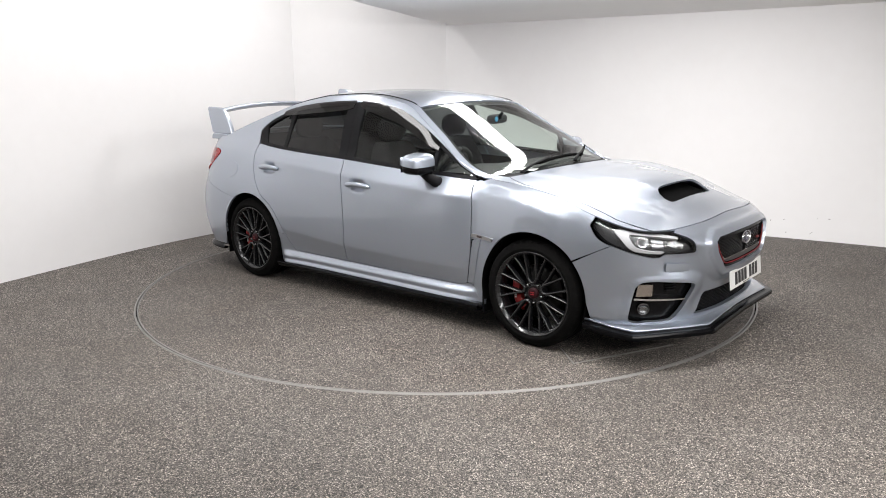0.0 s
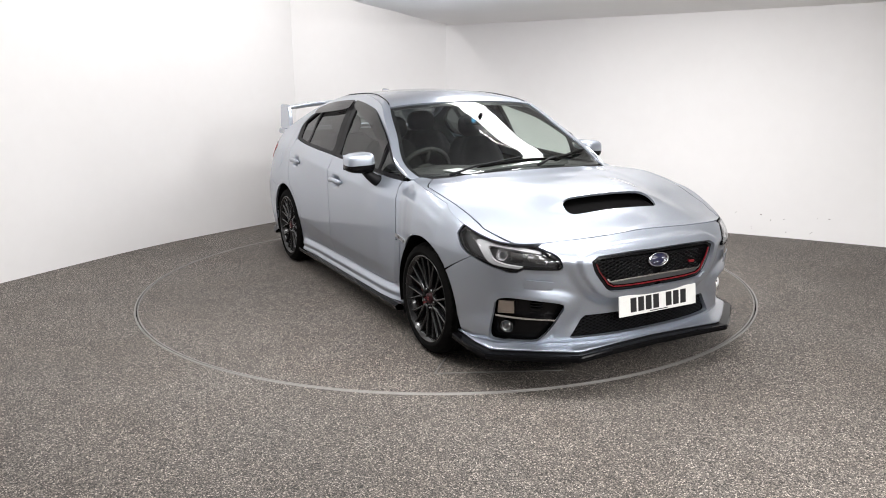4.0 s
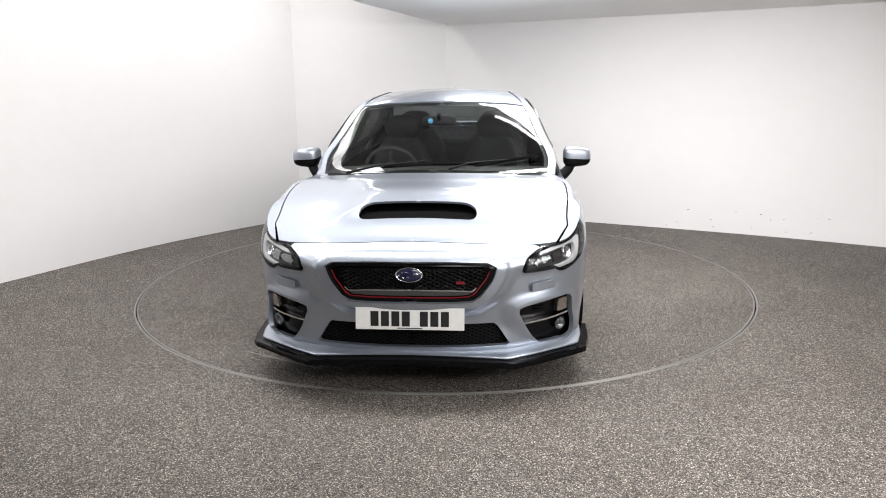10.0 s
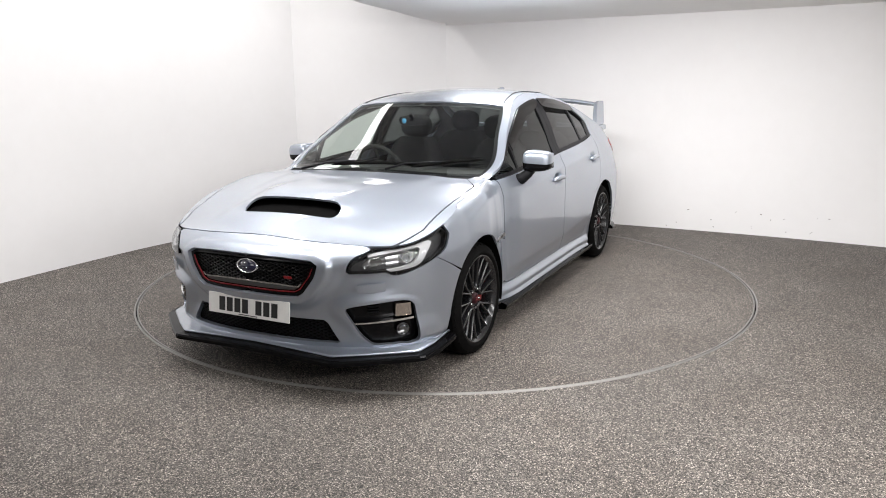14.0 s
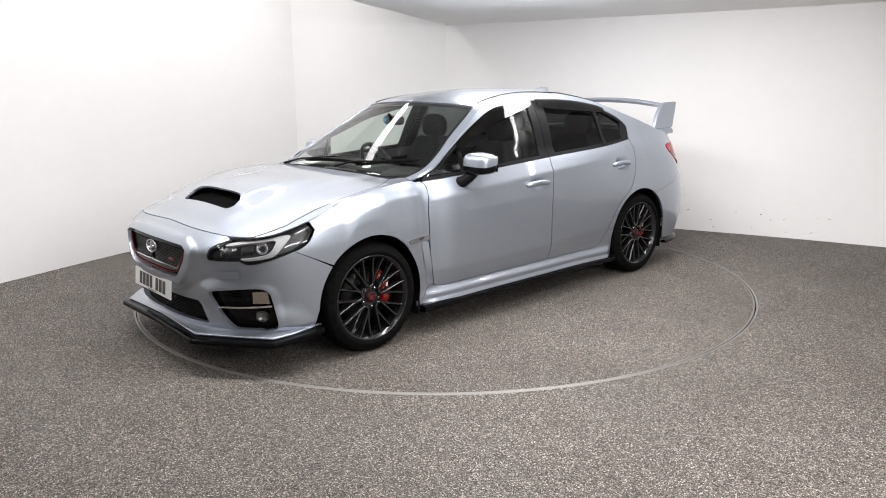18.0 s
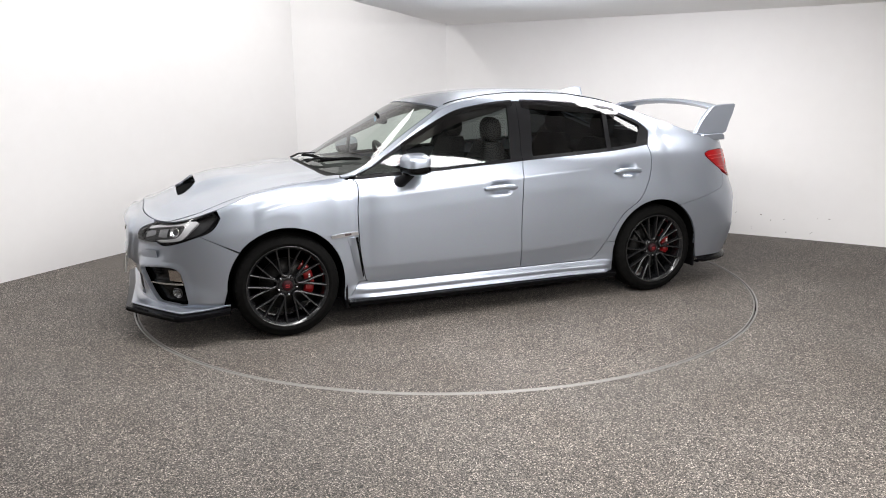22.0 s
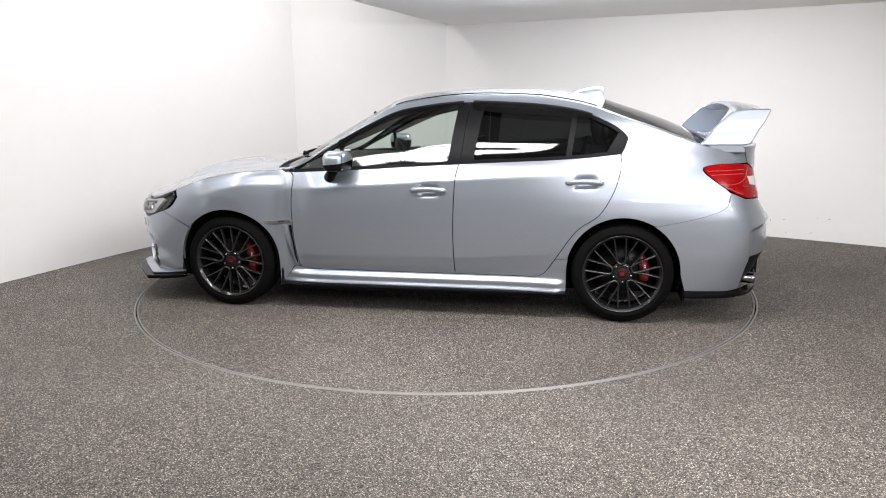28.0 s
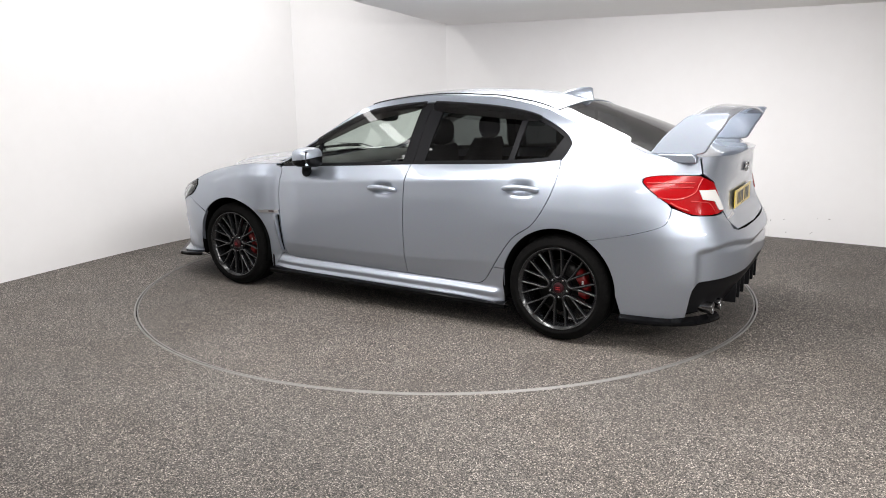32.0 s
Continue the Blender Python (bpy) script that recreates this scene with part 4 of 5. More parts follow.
B_FRONT, B_REAR = ((-0.195, 0.97), (-0.245, 1.32)), ((-0.360, 0.98), (-0.415, 1.32))
Q_REAR, Q_BACK = ((-0.950, 1.0), (-0.985, 1.26)), ((-0.985, 1.0), (-1.020, 1.26))
A_POST, A_FORE = ((0.515, 0.92), (0.515, 1.20)), ((0.540, 0.92), (0.540, 1.20))
C_END = ((-1.175, 1.0), (-1.285, 1.18))
pane_area = inset(WINDOW, 0.020)
MEET = ((-0.276, 0.95), (-0.322, 1.36))
panes = {
    "front": [(clip(pane_area, A_FORE, True), GLASS), (clip(clip(pane_area, A_POST, False), B_FRONT, True), GLASS)],
    "rear": [(clip(clip(pane_area, B_REAR, False), Q_REAR, True), PRIVACY), (clip(clip(pane_area, Q_BACK, False), C_END, True), PRIVACY)],
}
for key, doors in (("front", fd), ("rear", rd)):
    frame_loop = clip(WINDOW, MEET, key == "front")
    frames = both("window_frame", sheet(ring, inset(frame_loop, 0.0015), 0.02, holes=[p for p, _ in panes[key]], depth=0.02, lift=-0.003), TRIM, doors, "black window frame")
    for loop, mat in panes[key]:
        for ob in both("window_pane", sheet(pane_field, inset(loop, -0.006), 0.03, depth=0, lift=-0.011), mat, doors, "clear side window" if mat is GLASS else "dark tinted side window"):
            ob.visible_shadow = False
for doors, x0, x1, drop in ((fd, 0.56, -0.300, 0.084), (rd, -0.318, -1.14, 0.072)):
    upper = [p for p in WINDOW_TOP if x1 < p[0] < x0]
    n = len(upper)
    lower = [(x, z - drop * (0.35 + 0.65 * math.sin(math.pi * min(1, max(0.0, (i + 1) / n * 1.0)) ** 0.8) ** 0.6)) for i, (x, z) in enumerate(upper)]
    bm = sheet(ring, upper + lower[::-1], 0.02, depth=0.006, lift=0.016)
    for ob in both("wind_deflector", bm, SMOKED, doors, "smoked plastic wind deflector"):
        ob.visible_shadow = False

# door mirrors
bm = bmesh.new()
bmesh.ops.create_uvsphere(bm, u_segments=28, v_segments=18, radius=1)
for v in bm.verts:
    x, y, z = v.co
    f = lambda c, p: math.copysign(abs(c) ** p, c)
    x, y, z = f(x, 0.58), f(y, 0.52), f(z, 0.56)
    v.co = (0.508 + 0.076 * x * (1 - 0.25 * y) + (0.012 if x > 0 else -0.006) , 0.925 + 0.090 * y, 0.993 + 0.066 * z * (1 - 0.12 * y))
upper, lower = bm, bm.copy()
bmesh.ops.bisect_plane(upper, geom=upper.verts[:] + upper.edges[:] + upper.faces[:], plane_co=(0.508, 0.925, 0.990), plane_no=(0.10, 0.08, 1), clear_inner=True)
bmesh.ops.bisect_plane(lower, geom=lower.verts[:] + lower.edges[:] + lower.faces[:], plane_co=(0.508, 0.925, 0.990), plane_no=(0.10, 0.08, 1), clear_outer=True)
mirrors = both("door_mirror", upper, PAINT, fd, "silver door mirror with a black base")
both("lower_shell", lower, BLACK_GLOSS, fd, "black lower shell of the door mirror")
bm = bmesh.new()
tube(bm, [(0.60, 0.800, 0.872), (0.585, 0.838, 0.884), (0.56, 0.868, 0.912), (0.535, 0.885, 0.945)], [0.040, 0.036, 0.032, 0.034], 12, 1.0, (1, 0, 0))
both("mirror_foot", bm, BLACK_PLASTIC, fd, "black mirror foot")
bm = bmesh.new()
strip(bm, [[(0.447, y, z) for y in np.linspace(0.845, 1.003, 6)] for z in np.linspace(0.945, 1.040, 5)])
both("mirror_glass", bm, MIRROR, fd, "mirror glass")
bm = bmesh.new()
tube(bm, [(0.578, 0.925, 0.972), (0.565, 0.975, 0.974), (0.535, 1.008, 0.976)], 0.006, 8)
both("indicator_strip", bm, CHROME, fd, "slim indicator strip")

# headlamps
lamps = both("headlamp", sheet(ring, HEADLAMP, 0.015, depth=0, lift=-0.030), LAMP_DARK, car, "angular headlamp with a bright C-shaped surround")
rim_hole = inset(HEADLAMP, 0.010)
both("lamp_rim", sheet(ring, inset(HEADLAMP, 0.002), 0.012, holes=[rim_hole], depth=0.05, lift=0.0), BLACK_GLOSS, lamps, "gloss black rim")
for ob in both("lens", sheet(ring, inset(HEADLAMP, 0.003), 0.02, depth=0, lift=0.002), LENS, lamps, "clear lens"):
    ob.visible_shadow = False
c_out = [(1.930, 0.682), (1.85, 0.702), (1.76, 0.719)] + curve((1.715, 0.722), (1.706, 0.714), (1.712, 0.700), n=3) + [(1.731, 0.670)] + curve((1.750, 0.636), (1.772, 0.612), (1.818, 0.600), (1.876, 0.594), n=4)
c_in = curve((1.878, 0.605), (1.822, 0.613), (1.786, 0.629), (1.768, 0.655), n=4) + curve((1.756, 0.688), (1.760, 0.698), (1.772, 0.698), n=3) + [(1.85, 0.687), (1.930, 0.671)]
both("light_surround", sheet(ring, c_out + c_in, 0.01, depth=0.020, lift=-0.006), LAMP_WHITE, lamps, "bright C-shaped surround")


def lamp_bowl(u, z, r, mat, lift, name, parents, label, ball=False):
    c, n = ring(u, z), normal(ring, np.array([u]), np.array([z]))[0]
    b = bmesh.new()
    if ball:
        lathe(b, [(0, r * 0.75), (r * 0.5, r * 0.65), (r * 0.85, r * 0.35), (r, 0)], 24)
    else:
        lathe(b, [(0, -r * 0.5), (r * 0.6, -r * 0.35), (r * 0.95, 0.0), (r, 0.006), (r * 1.08, 0.004), (r * 1.10, -0.01)], 28)
    b.transform(Matrix.Translation(c + n * lift) @ Vector(n).to_track_quat("Z", "Y").to_matrix().to_4x4())
    return both(name, b, mat, parents, label)


lamp_bowl(1.804, 0.662, 0.027, CHROME, -0.022, "reflector", lamps, "chrome projector ring")
lamp_bowl(1.804, 0.662, 0.021, LENS, -0.026, "projector_lens", lamps, "round projector lens", True)
both("reflector_box", sheet(ring, [(1.832, 0.682), (1.874, 0.674), (1.878, 0.622), (1.836, 0.626)], 0.012, depth=0.01, lift=-0.020), DULL_CHROME, lamps, "grey reflector beside the projector")
both("side_reflector", sheet(ring, [(1.892, 0.667), (1.932, 0.666), (1.955, 0.640), (1.946, 0.612), (1.905, 0.632), (1.888, 0.648)], 0.012, depth=0.01, lift=-0.018, bulge=lambda a, b: 0.004 * np.sin(a * 330)), DULL_CHROME, lamps, "faceted high-beam reflector")

# grille
grille_back = part("grille", sheet(ring, inset(GRILLE, -0.004), 0.03, mirror=True, depth=0, lift=-0.045), BLACK_PLASTIC, front_bumper, "black honeycomb grille in a red-lined frame")
fill = inset(GRILLE, 0.016)
fill = [(min(u, 2.40), z) for u, z in fill]
part("mesh", bar_lattice(ring, fill, 0.030, 0.004, 0.0028, -0.020, 0.62), BLACK_GLOSS, grille_back, "black honeycomb mesh")
half = lambda loop: [(2.40 if u > 2.385 else u, z) for u, z in loop]
part("frame", sheet(ring, half(GRILLE)[:-1] + [(2.40, 0.484)] + [(2.25, 0.484), (2.182, 0.488), (2.160, 0.504), (2.124, 0.575), (2.112, 0.626), (2.135, 0.638), (2.25, 0.643), (2.40, 0.643)], 0.012, mirror=True, depth=0.025, lift=-0.004), BLACK_GLOSS, grille_back, "gloss black frame")
part("red_line", sheet(ring, [(2.40, 0.488), (2.25, 0.488), (2.186, 0.492), (2.165, 0.507), (2.128, 0.576), (2.116, 0.616), (2.1185, 0.616), (2.131, 0.577), (2.168, 0.510), (2.188, 0.4955), (2.25, 0.4925), (2.40, 0.4925)], 0.012, mirror=True, depth=0.006, lift=-0.001), RED_TRIM, grille_back, "red pinstripe")
part("chin_band", sheet(ring, [(2.40, 0.498), (2.25, 0.498), (2.190, 0.502), (2.178, 0.512), (2.25, 0.520), (2.40, 0.522)], 0.012, mirror=True, depth=0.02, lift=-0.008), material("grey_band", (0.05, 0.05, 0.052), 0.35), grille_back, "dark grey lower band")
part("chrome_bar", sheet(ring, [(2.40, 0.524), (2.25, 0.522), (2.172, 0.516), (2.160, 0.535), (2.165, 0.536), (2.176, 0.522), (2.25, 0.528), (2.40, 0.530)], 0.012, mirror=True, depth=0.015, lift=-0.006), CHROME, grille_back, "thin chrome bar")


def emblem(x, z, rx, rz, face, parent, tilt):
    b = bmesh.new()
    lathe(b, [(0, 0.004), (0.85, 0.004), (0.9, 0.0)], 36)
    m = Matrix.Translation((x, 0, z)) @ pose(0, 0, 0, 0, tilt * face, 0) @ pose(0, 0, 0, 0, 90 * face, 0) @ Matrix.Diagonal((rz, rx, 1, 1))
    b.transform(m)
    e = part("emblem", b, EMBLEM, parent, "oval dark blue emblem with a chrome rim")
    b = bmesh.new()
    lathe(b, [(0.88, 0.0), (0.90, 0.007), (0.97, 0.008), (1.0, 0.0)], 36)
    b.transform(m)
    part("rim", b, CHROME, e, "chrome rim")
    for i, (dy, dz, s) in enumerate(((0.028, 0.004, 0.016), (-0.012, 0.010, 0.008), (-0.030, 0.008, 0.008), (-0.006, -0.010, 0.008), (-0.026, -0.011, 0.008), (-0.042, -0.004, 0.007))):
        b = bmesh.new()
        lathe(b, [(0, 0.007), (s * 0.5, 0.006), (s * 0.55, 0.003)], 8)
        b.transform(Matrix.Translation((x, dy * rx / 0.06, z + dz * rz / 0.03)) @ pose(0, 0, 0, 0, tilt * face, 0) @ pose(0, 0, 0, 0, 90 * face, 0) @ Matrix.Diagonal((0.45, 1.4, 1, 1)))
        part("fleck", b, CHROME, e, "bright fleck")
    return e


emblem(2.222, 0.600, 0.066, 0.036, 1, grille_back, -8)
b = sheet(ring, [(2.202, 0.566), (2.232, 0.568), (2.229, 0.557), (2.200, 0.555)], 0.01, depth=0.01, lift=-0.006)
part("badge", b, RED_TRIM, grille_back, "small red badge")

# lower intake
low_back = part("lower_intake", sheet(ring, inset(LOWER, -0.004), 0.03, mirror=True, depth=0, lift=-0.05), SHADOW_LINER, front_bumper, "black lower intake with mesh")
part("mesh", bar_lattice(ring, LOWER, 0.030, 0.005, 0.0025, -0.03, 0.6), BLACK_PLASTIC, low_back, "black mesh")

# fog lamp recesses
fogs = both("fog_surround", sheet(ring, inset(FOG, -0.003), 0.02, depth=0, lift=-0.040), BLACK_GLOSS, front_bumper, "gloss black fog lamp recess")
both("chrome_blade", sheet(ring, curve((1.782, 0.350), (1.88, 0.343), (1.985, 0.335), n=4) + curve((1.985, 0.328), (1.88, 0.334), (1.782, 0.339), n=4), 0.02, depth=0.03, lift=-0.004), CHROME, fogs, "chrome blade")
lamp_bowl(1.818, 0.286, 0.030, DULL_CHROME, -0.015, "fog_lamp", fogs, "round fog lamp")
for ob in lamp_bowl(1.818, 0.286, 0.029, LENS, -0.012, "fog_lens", fogs, "clear fog lens", True):
    ob.visible_shadow = False
both("indicator", sheet(ring, curve((1.795, 0.424), (1.846, 0.424), n=2) + curve((1.846, 0.360), (1.788, 0.356), n=2), 0.012, depth=0.02, lift=-0.012, bulge=lambda a, b: 0.004 * np.sin(a * 300) * np.sin(b * 260)), AMBER, fogs, "clear and amber indicator")
for z in (0.385, 0.400, 0.415):
    both("slat", sheet(ring, [(1.900, z), (1.940, z), (1.940, z - 0.006), (1.900, z - 0.006)], 0.02, depth=0.01, lift=-0.025), BLACK_PLASTIC, fogs)
both("washer_cover", sheet(ring, curve((1.972, 0.536), (1.883, 0.545), n=3) + curve((1.882, 0.502), (1.970, 0.496), n=3), 0.012, depth=0.004, lift=0.0035), PAINT, front_bumper, "silver washer cover")

# lower lip and splitter under the front bumper
def whole(bm):
    """A left half joined with its mirror image."""
    half_mesh = bpy.data.meshes.new("half")
    other = flipped(bm)
    other.to_mesh(half_mesh)
    other.free()
    bm.from_mesh(half_mesh)
    bpy.data.meshes.remove(half_mesh)
    bmesh.ops.remove_doubles(bm, verts=[v for v in bm.verts if abs(v.co.y) < 1e-4], dist=1e-4)
    return bm


outer = [(2.246, 0.0, 0.172), (2.250, 0.25, 0.170), (2.254, 0.490, 0.166), (2.248, 0.510, 0.166), (2.16, 0.63, 0.163), (2.06, 0.752, 0.160), (1.985, 0.842, 0.158), (1.960, 0.862, 0.158), (1.85, 0.883, 0.166), (1.74, 0.888, 0.176), (1.672, 0.888, 0.184)]
lip, blade = bmesh.new(), bmesh.new()
lip_rows, blade_rows = [], []
for x, y, z in outer:
    u = XF + ARC * math.atan2(x - XF, y) / (math.pi / 2)
    q, n = Vector(ring(u, 0.208)), Vector(normal(ring, np.array([u]), np.array([0.208]))[0])
    o = Vector((x, y, z))
    far = Vector((o.x - 1.5, o.y, 0)).normalized()
    e = o - far * 0.042 + Vector((0, 0, 0.026))
    lip_rows.append([q - n * 0.010 + Vector((0, 0, 0.004)), q - n * 0.004 - Vector((0, 0, 0.002)), q.lerp(e, 0.45) + Vector((0, 0, -0.004)), q.lerp(e, 0.85) + Vector((0, 0, 0.001)), e, e - far * 0.012 - Vector((0, 0, 0.010))])
    blade_rows.append([e - far * 0.015 - Vector((0, 0, 0.004)), o - far * 0.034 + Vector((0, 0, 0.014)), o - far * 0.004 + Vector((0, 0, 0.012)), o + far * 0.002 + Vector((0, 0, 0.004)), o - Vector((0, 0, 0.014)), o - far * 0.10 - Vector((0, 0, 0.014))])
for b, r in ((lip, lip_rows), (blade, blade_rows)):
    strip(b, r)
    bmesh.ops.recalc_face_normals(b, faces=b.faces)
part("bumper_lip", whole(lip), PAINT, front_bumper, "silver lower lip")
part("front_splitter", whole(blade), BLACK_BLADE, front_bumper, "gloss black front splitter", smooth=False)

# skirts, flaps, wing vents
bm = bmesh.new()
xs = np.linspace(0.95, -0.99, 12)
strip(bm, [[(x, y, z + 0.0) for y, z in ((0.80, 0.166), (0.862, 0.165), (0.886 + 0.006 * math.sin((x + 1) * 1.5), 0.156), (0.890 + 0.006 * math.sin((x + 1) * 1.5), 0.150), (0.880, 0.124), (0.80, 0.122))] for x in xs])
bmesh.ops.recalc_face_normals(bm, faces=bm.faces)
both("side_skirt", bm, BLACK_BLADE, car, "gloss black side skirt blade", smooth=False)
for x, z0 in ((0.957, 0.085), (-1.705, 0.10)):
    bm = bmesh.new()
    box(bm, x - 0.008, x + 0.008, 0.64, 0.835, z0 + 0.02, 0.30, 0.004)
    both("mud_flap", bm, BLACK_PLASTIC, car, "black mud flap")
both("wing_vent", sheet(ring, [(0.890, 0.553), (0.872, 0.555), (0.866, 0.475), (0.842, 0.300), (0.848, 0.292), (0.861, 0.360), (0.876, 0.470)], 0.015, depth=0.0, lift=0.0025), SHADOW_LINER, car, "dark slot behind the front wheel")
both("wing_strake", sheet(ring, [(0.945, 0.556), (0.893, 0.553), (0.879, 0.470), (0.864, 0.360), (0.850, 0.290), (0.880, 0.275), (0.905, 0.39), (0.925, 0.490)], 0.010, depth=0.016, lift=0.003, bulge=lambda a, b: wing_shape(a, b) + 0.020 * step(0.935, 0.885, a + 0.25 * (0.5 - b) * step(0.55, 0.30, b))), PAINT, car, "silver strake beside the vent")
badges = both("wing_badge", sheet(ring, curve((1.055, 0.581), (0.97, 0.587), (0.874, 0.589), n=3) + curve((0.870, 0.569), (0.95, 0.566), (1.046, 0.562), n=3), 0.012, depth=0.01, lift=0.008, bulge=wing_shape), SATIN, car, "bright metal wing badge")
both("mark", sheet(ring, [(0.962, 0.583), (0.918, 0.584), (0.918, 0.572), (0.962, 0.571)], 0.012, depth=0.002, lift=0.011, bulge=wing_shape), material("badge_grey", (0.10, 0.075, 0.078), 0.35, 0.5), badges, "dull red mark")

# tail lamps
tails = both("tail_lamp", sheet(ring, inset(TAIL_LAMP, 0.002), 0.015, depth=0.03, lift=0.004), RED_LENS, car, "red wraparound tail lamp with a clear insert")
both("reversing_lamp", sheet(ring, [(-1.866, 0.899), (-1.936, 0.894), (-1.958, 0.845), (-1.978, 0.780), (-1.948, 0.784), (-1.928, 0.834), (-1.875, 0.850)], 0.015, depth=0.006, lift=0.008), CLEAR_LAMP, tails, "clear reversing lamp")
for run, wide in ((((-1.690, 0.938), (-1.76, 0.941), (-1.850, 0.941)), 0.0030), (((-1.702, 0.915), (-1.76, 0.918), (-1.845, 0.917)), 0.0030),
                  (((-1.885, 0.962), (-1.868, 0.930), (-1.850, 0.890), (-1.815, 0.866), (-1.770, 0.856), (-1.722, 0.866)), 0.0022), (((-1.764, 0.838), (-1.788, 0.815), (-1.822, 0.795)), 0.0045),
                  (((-1.830, 0.845), (-1.868, 0.838), (-1.905, 0.825), (-1.925, 0.780)), 0.0022)):
    bm = bmesh.new()
    at = [ring(u, z) + normal(ring, np.array([u]), np.array([z]))[0] * 0.0045 for u, z in curve(*run, n=4)]
    tube(bm, [tuple(p) for p in at], wide, 6)
    both("light_bar", bm, LENS_BAR, tails, "paler red light bar")


# number plates: the writing is left as plain bars
def number_plate(x, z, h, tilt, face, back, name, parent, label):
    b = bmesh.new()
    box(b, -0.003, 0.003, -0.26, 0.26, -h / 2, h / 2, 0.002)
    m = Matrix.Translation((x, 0, z)) @ pose(0, 0, 0, 0, tilt, 0)
    b.transform(m)
    p = part(name, b, back, parent, label, smooth=False)
    for k in range(7):
        y = (-0.168 + k * 0.050 + (0.036 if k > 3 else 0)) * face
        b = bmesh.new()
        box(b, 0.003 * face - 0.0006, 0.003 * face + 0.0012, y - 0.019, y + 0.019, -0.036, 0.036)
        b.transform(m)
        part("bar", b, INK, p, "black bar", smooth=False)
    b = bmesh.new()
    box(b, 0.003 * face - 0.0006, 0.003 * face + 0.001, -0.06, 0.06, -h / 2 + 0.006, -h / 2 + 0.010)
    b.transform(m)
    part("bar", b, INK, p, "thin dark bar", smooth=False)
    return p


number_plate(2.238, 0.389, 0.106, -6, 1, WHITE_PLATE, "front_plate", front_bumper, "white number plate with plain black bars")
number_plate(-2.172, 0.797, 0.104, 1, -1, YELLOW_PLATE, "rear_plate", boot_lid, "yellow number plate with plain black bars")
emblem(-2.182, 0.970, 0.052, 0.030, -1, boot_lid, 3)
for k in range(6):
    bar_loop = [(-2.005 - 0.022 * k, 0.735), (-2.020 - 0.022 * k, 0.735), (-2.020 - 0.022 * k, 0.720), (-2.005 - 0.022 * k, 0.720)]
    part("badge_bar", sheet(ring, bar_loop, 0.02, depth=0.003, lift=0.004), CHROME, boot_lid)

# rear diffuser, lower blade, exhausts
DIFF = curve((-2.35, 0.443), (-2.256, 0.434), (-2.10, 0.420), (-1.985, 0.409), n=3) + curve((-1.874, 0.400), (-1.839, 0.367), (-1.833, 0.20), n=3) + [(-2.05, 0.19), (-2.35, 0.24)]
diffuser = part("diffuser", sheet(ring, [(max(u, -2.35), z) for u, z in DIFF], 0.025, mirror=True, depth=0.02, lift=-0.034), BLACK_PLASTIC, rear_bumper, "matt black rear diffuser")
for y in (0.10, 0.24, 0.36):
    bm = bmesh.new()
    box(bm, -2.235, -2.10, y - 0.008, y + 0.008, 0.21, 0.325, 0.004)
    both("fin", bm, BLACK_PLASTIC, diffuser)
bm = bmesh.new()
rows = []
for u in np.linspace(-1.615, -1.98, 14):
    q, n = Vector(ring(u, 0.185)), Vector(normal(ring, np.array([u]), np.array([0.185]))[0])
    rows.append([q + Vector((0, 0, 0.012)) + n * 0.002, q + n * 0.030 + Vector((0, 0, 0.0)), q + n * 0.034 - Vector((0, 0, 0.012)), q + n * 0.030 - Vector((0, 0, 0.024)), q - n * 0.03 - Vector((0, 0, 0.030))])
strip(bm, rows)
bmesh.ops.recalc_face_normals(bm, faces=bm.faces)
both("rear_blade", bm, BLACK_BLADE, rear_bumper, "gloss black rear corner blade", smooth=False)
for x, y in ((-2.150, 0.622), (-2.170, 0.515)):
    bm = bmesh.new()
    lathe(bm, [(0.030, -0.16), (0.033, 0.0), (0.035, 0.010), (0.033, 0.014), (0.030, 0.008), (0.028, -0.10), (0.0, -0.10)], 28)
    bm.transform(Matrix.Translation((x, y, 0.235)) @ pose(0, 0, 0, 0, -92, 0))
    both("exhaust_tip", bm, DULL_CHROME, rear_bumper, "polished exhaust tip")

# rear wing
SIDE = curve((-1.780, 1.088), (-1.856, 1.192), (-1.952, 1.284), n=4) + curve((-1.985, 1.299), (-2.08, 1.306), (-2.168, 1.308), n=3) + curve((-2.184, 1.300), (-2.150, 1.232), (-2.121, 1.188), n=3) + curve((-2.078, 1.110), (-2.066, 1.096), (-2.030, 1.089), n=2)


def plate_between(loop, y0, y1, lean):
    b = bmesh.new()
    rings2 = []
    for y, d in ((y0, 0.006), (y0 + 0.006, 0.0), (y1 - 0.006, 0.0), (y1, 0.006)):
        rings2.append([b.verts.new((x, y + lean * (1.30 - z), z)) for x, z in inset(loop, d)])
    n = len(loop)
    for p, q in zip(rings2, rings2[1:]):
        for k in range(n):
            b.faces.new((p[k], p[(k + 1) % n], q[(k + 1) % n], q[k]))
    b.faces.new(rings2[0][::-1])
    b.faces.new(rings2[-1])
    bmesh.ops.recalc_face_normals(b, faces=b.faces)
    return b


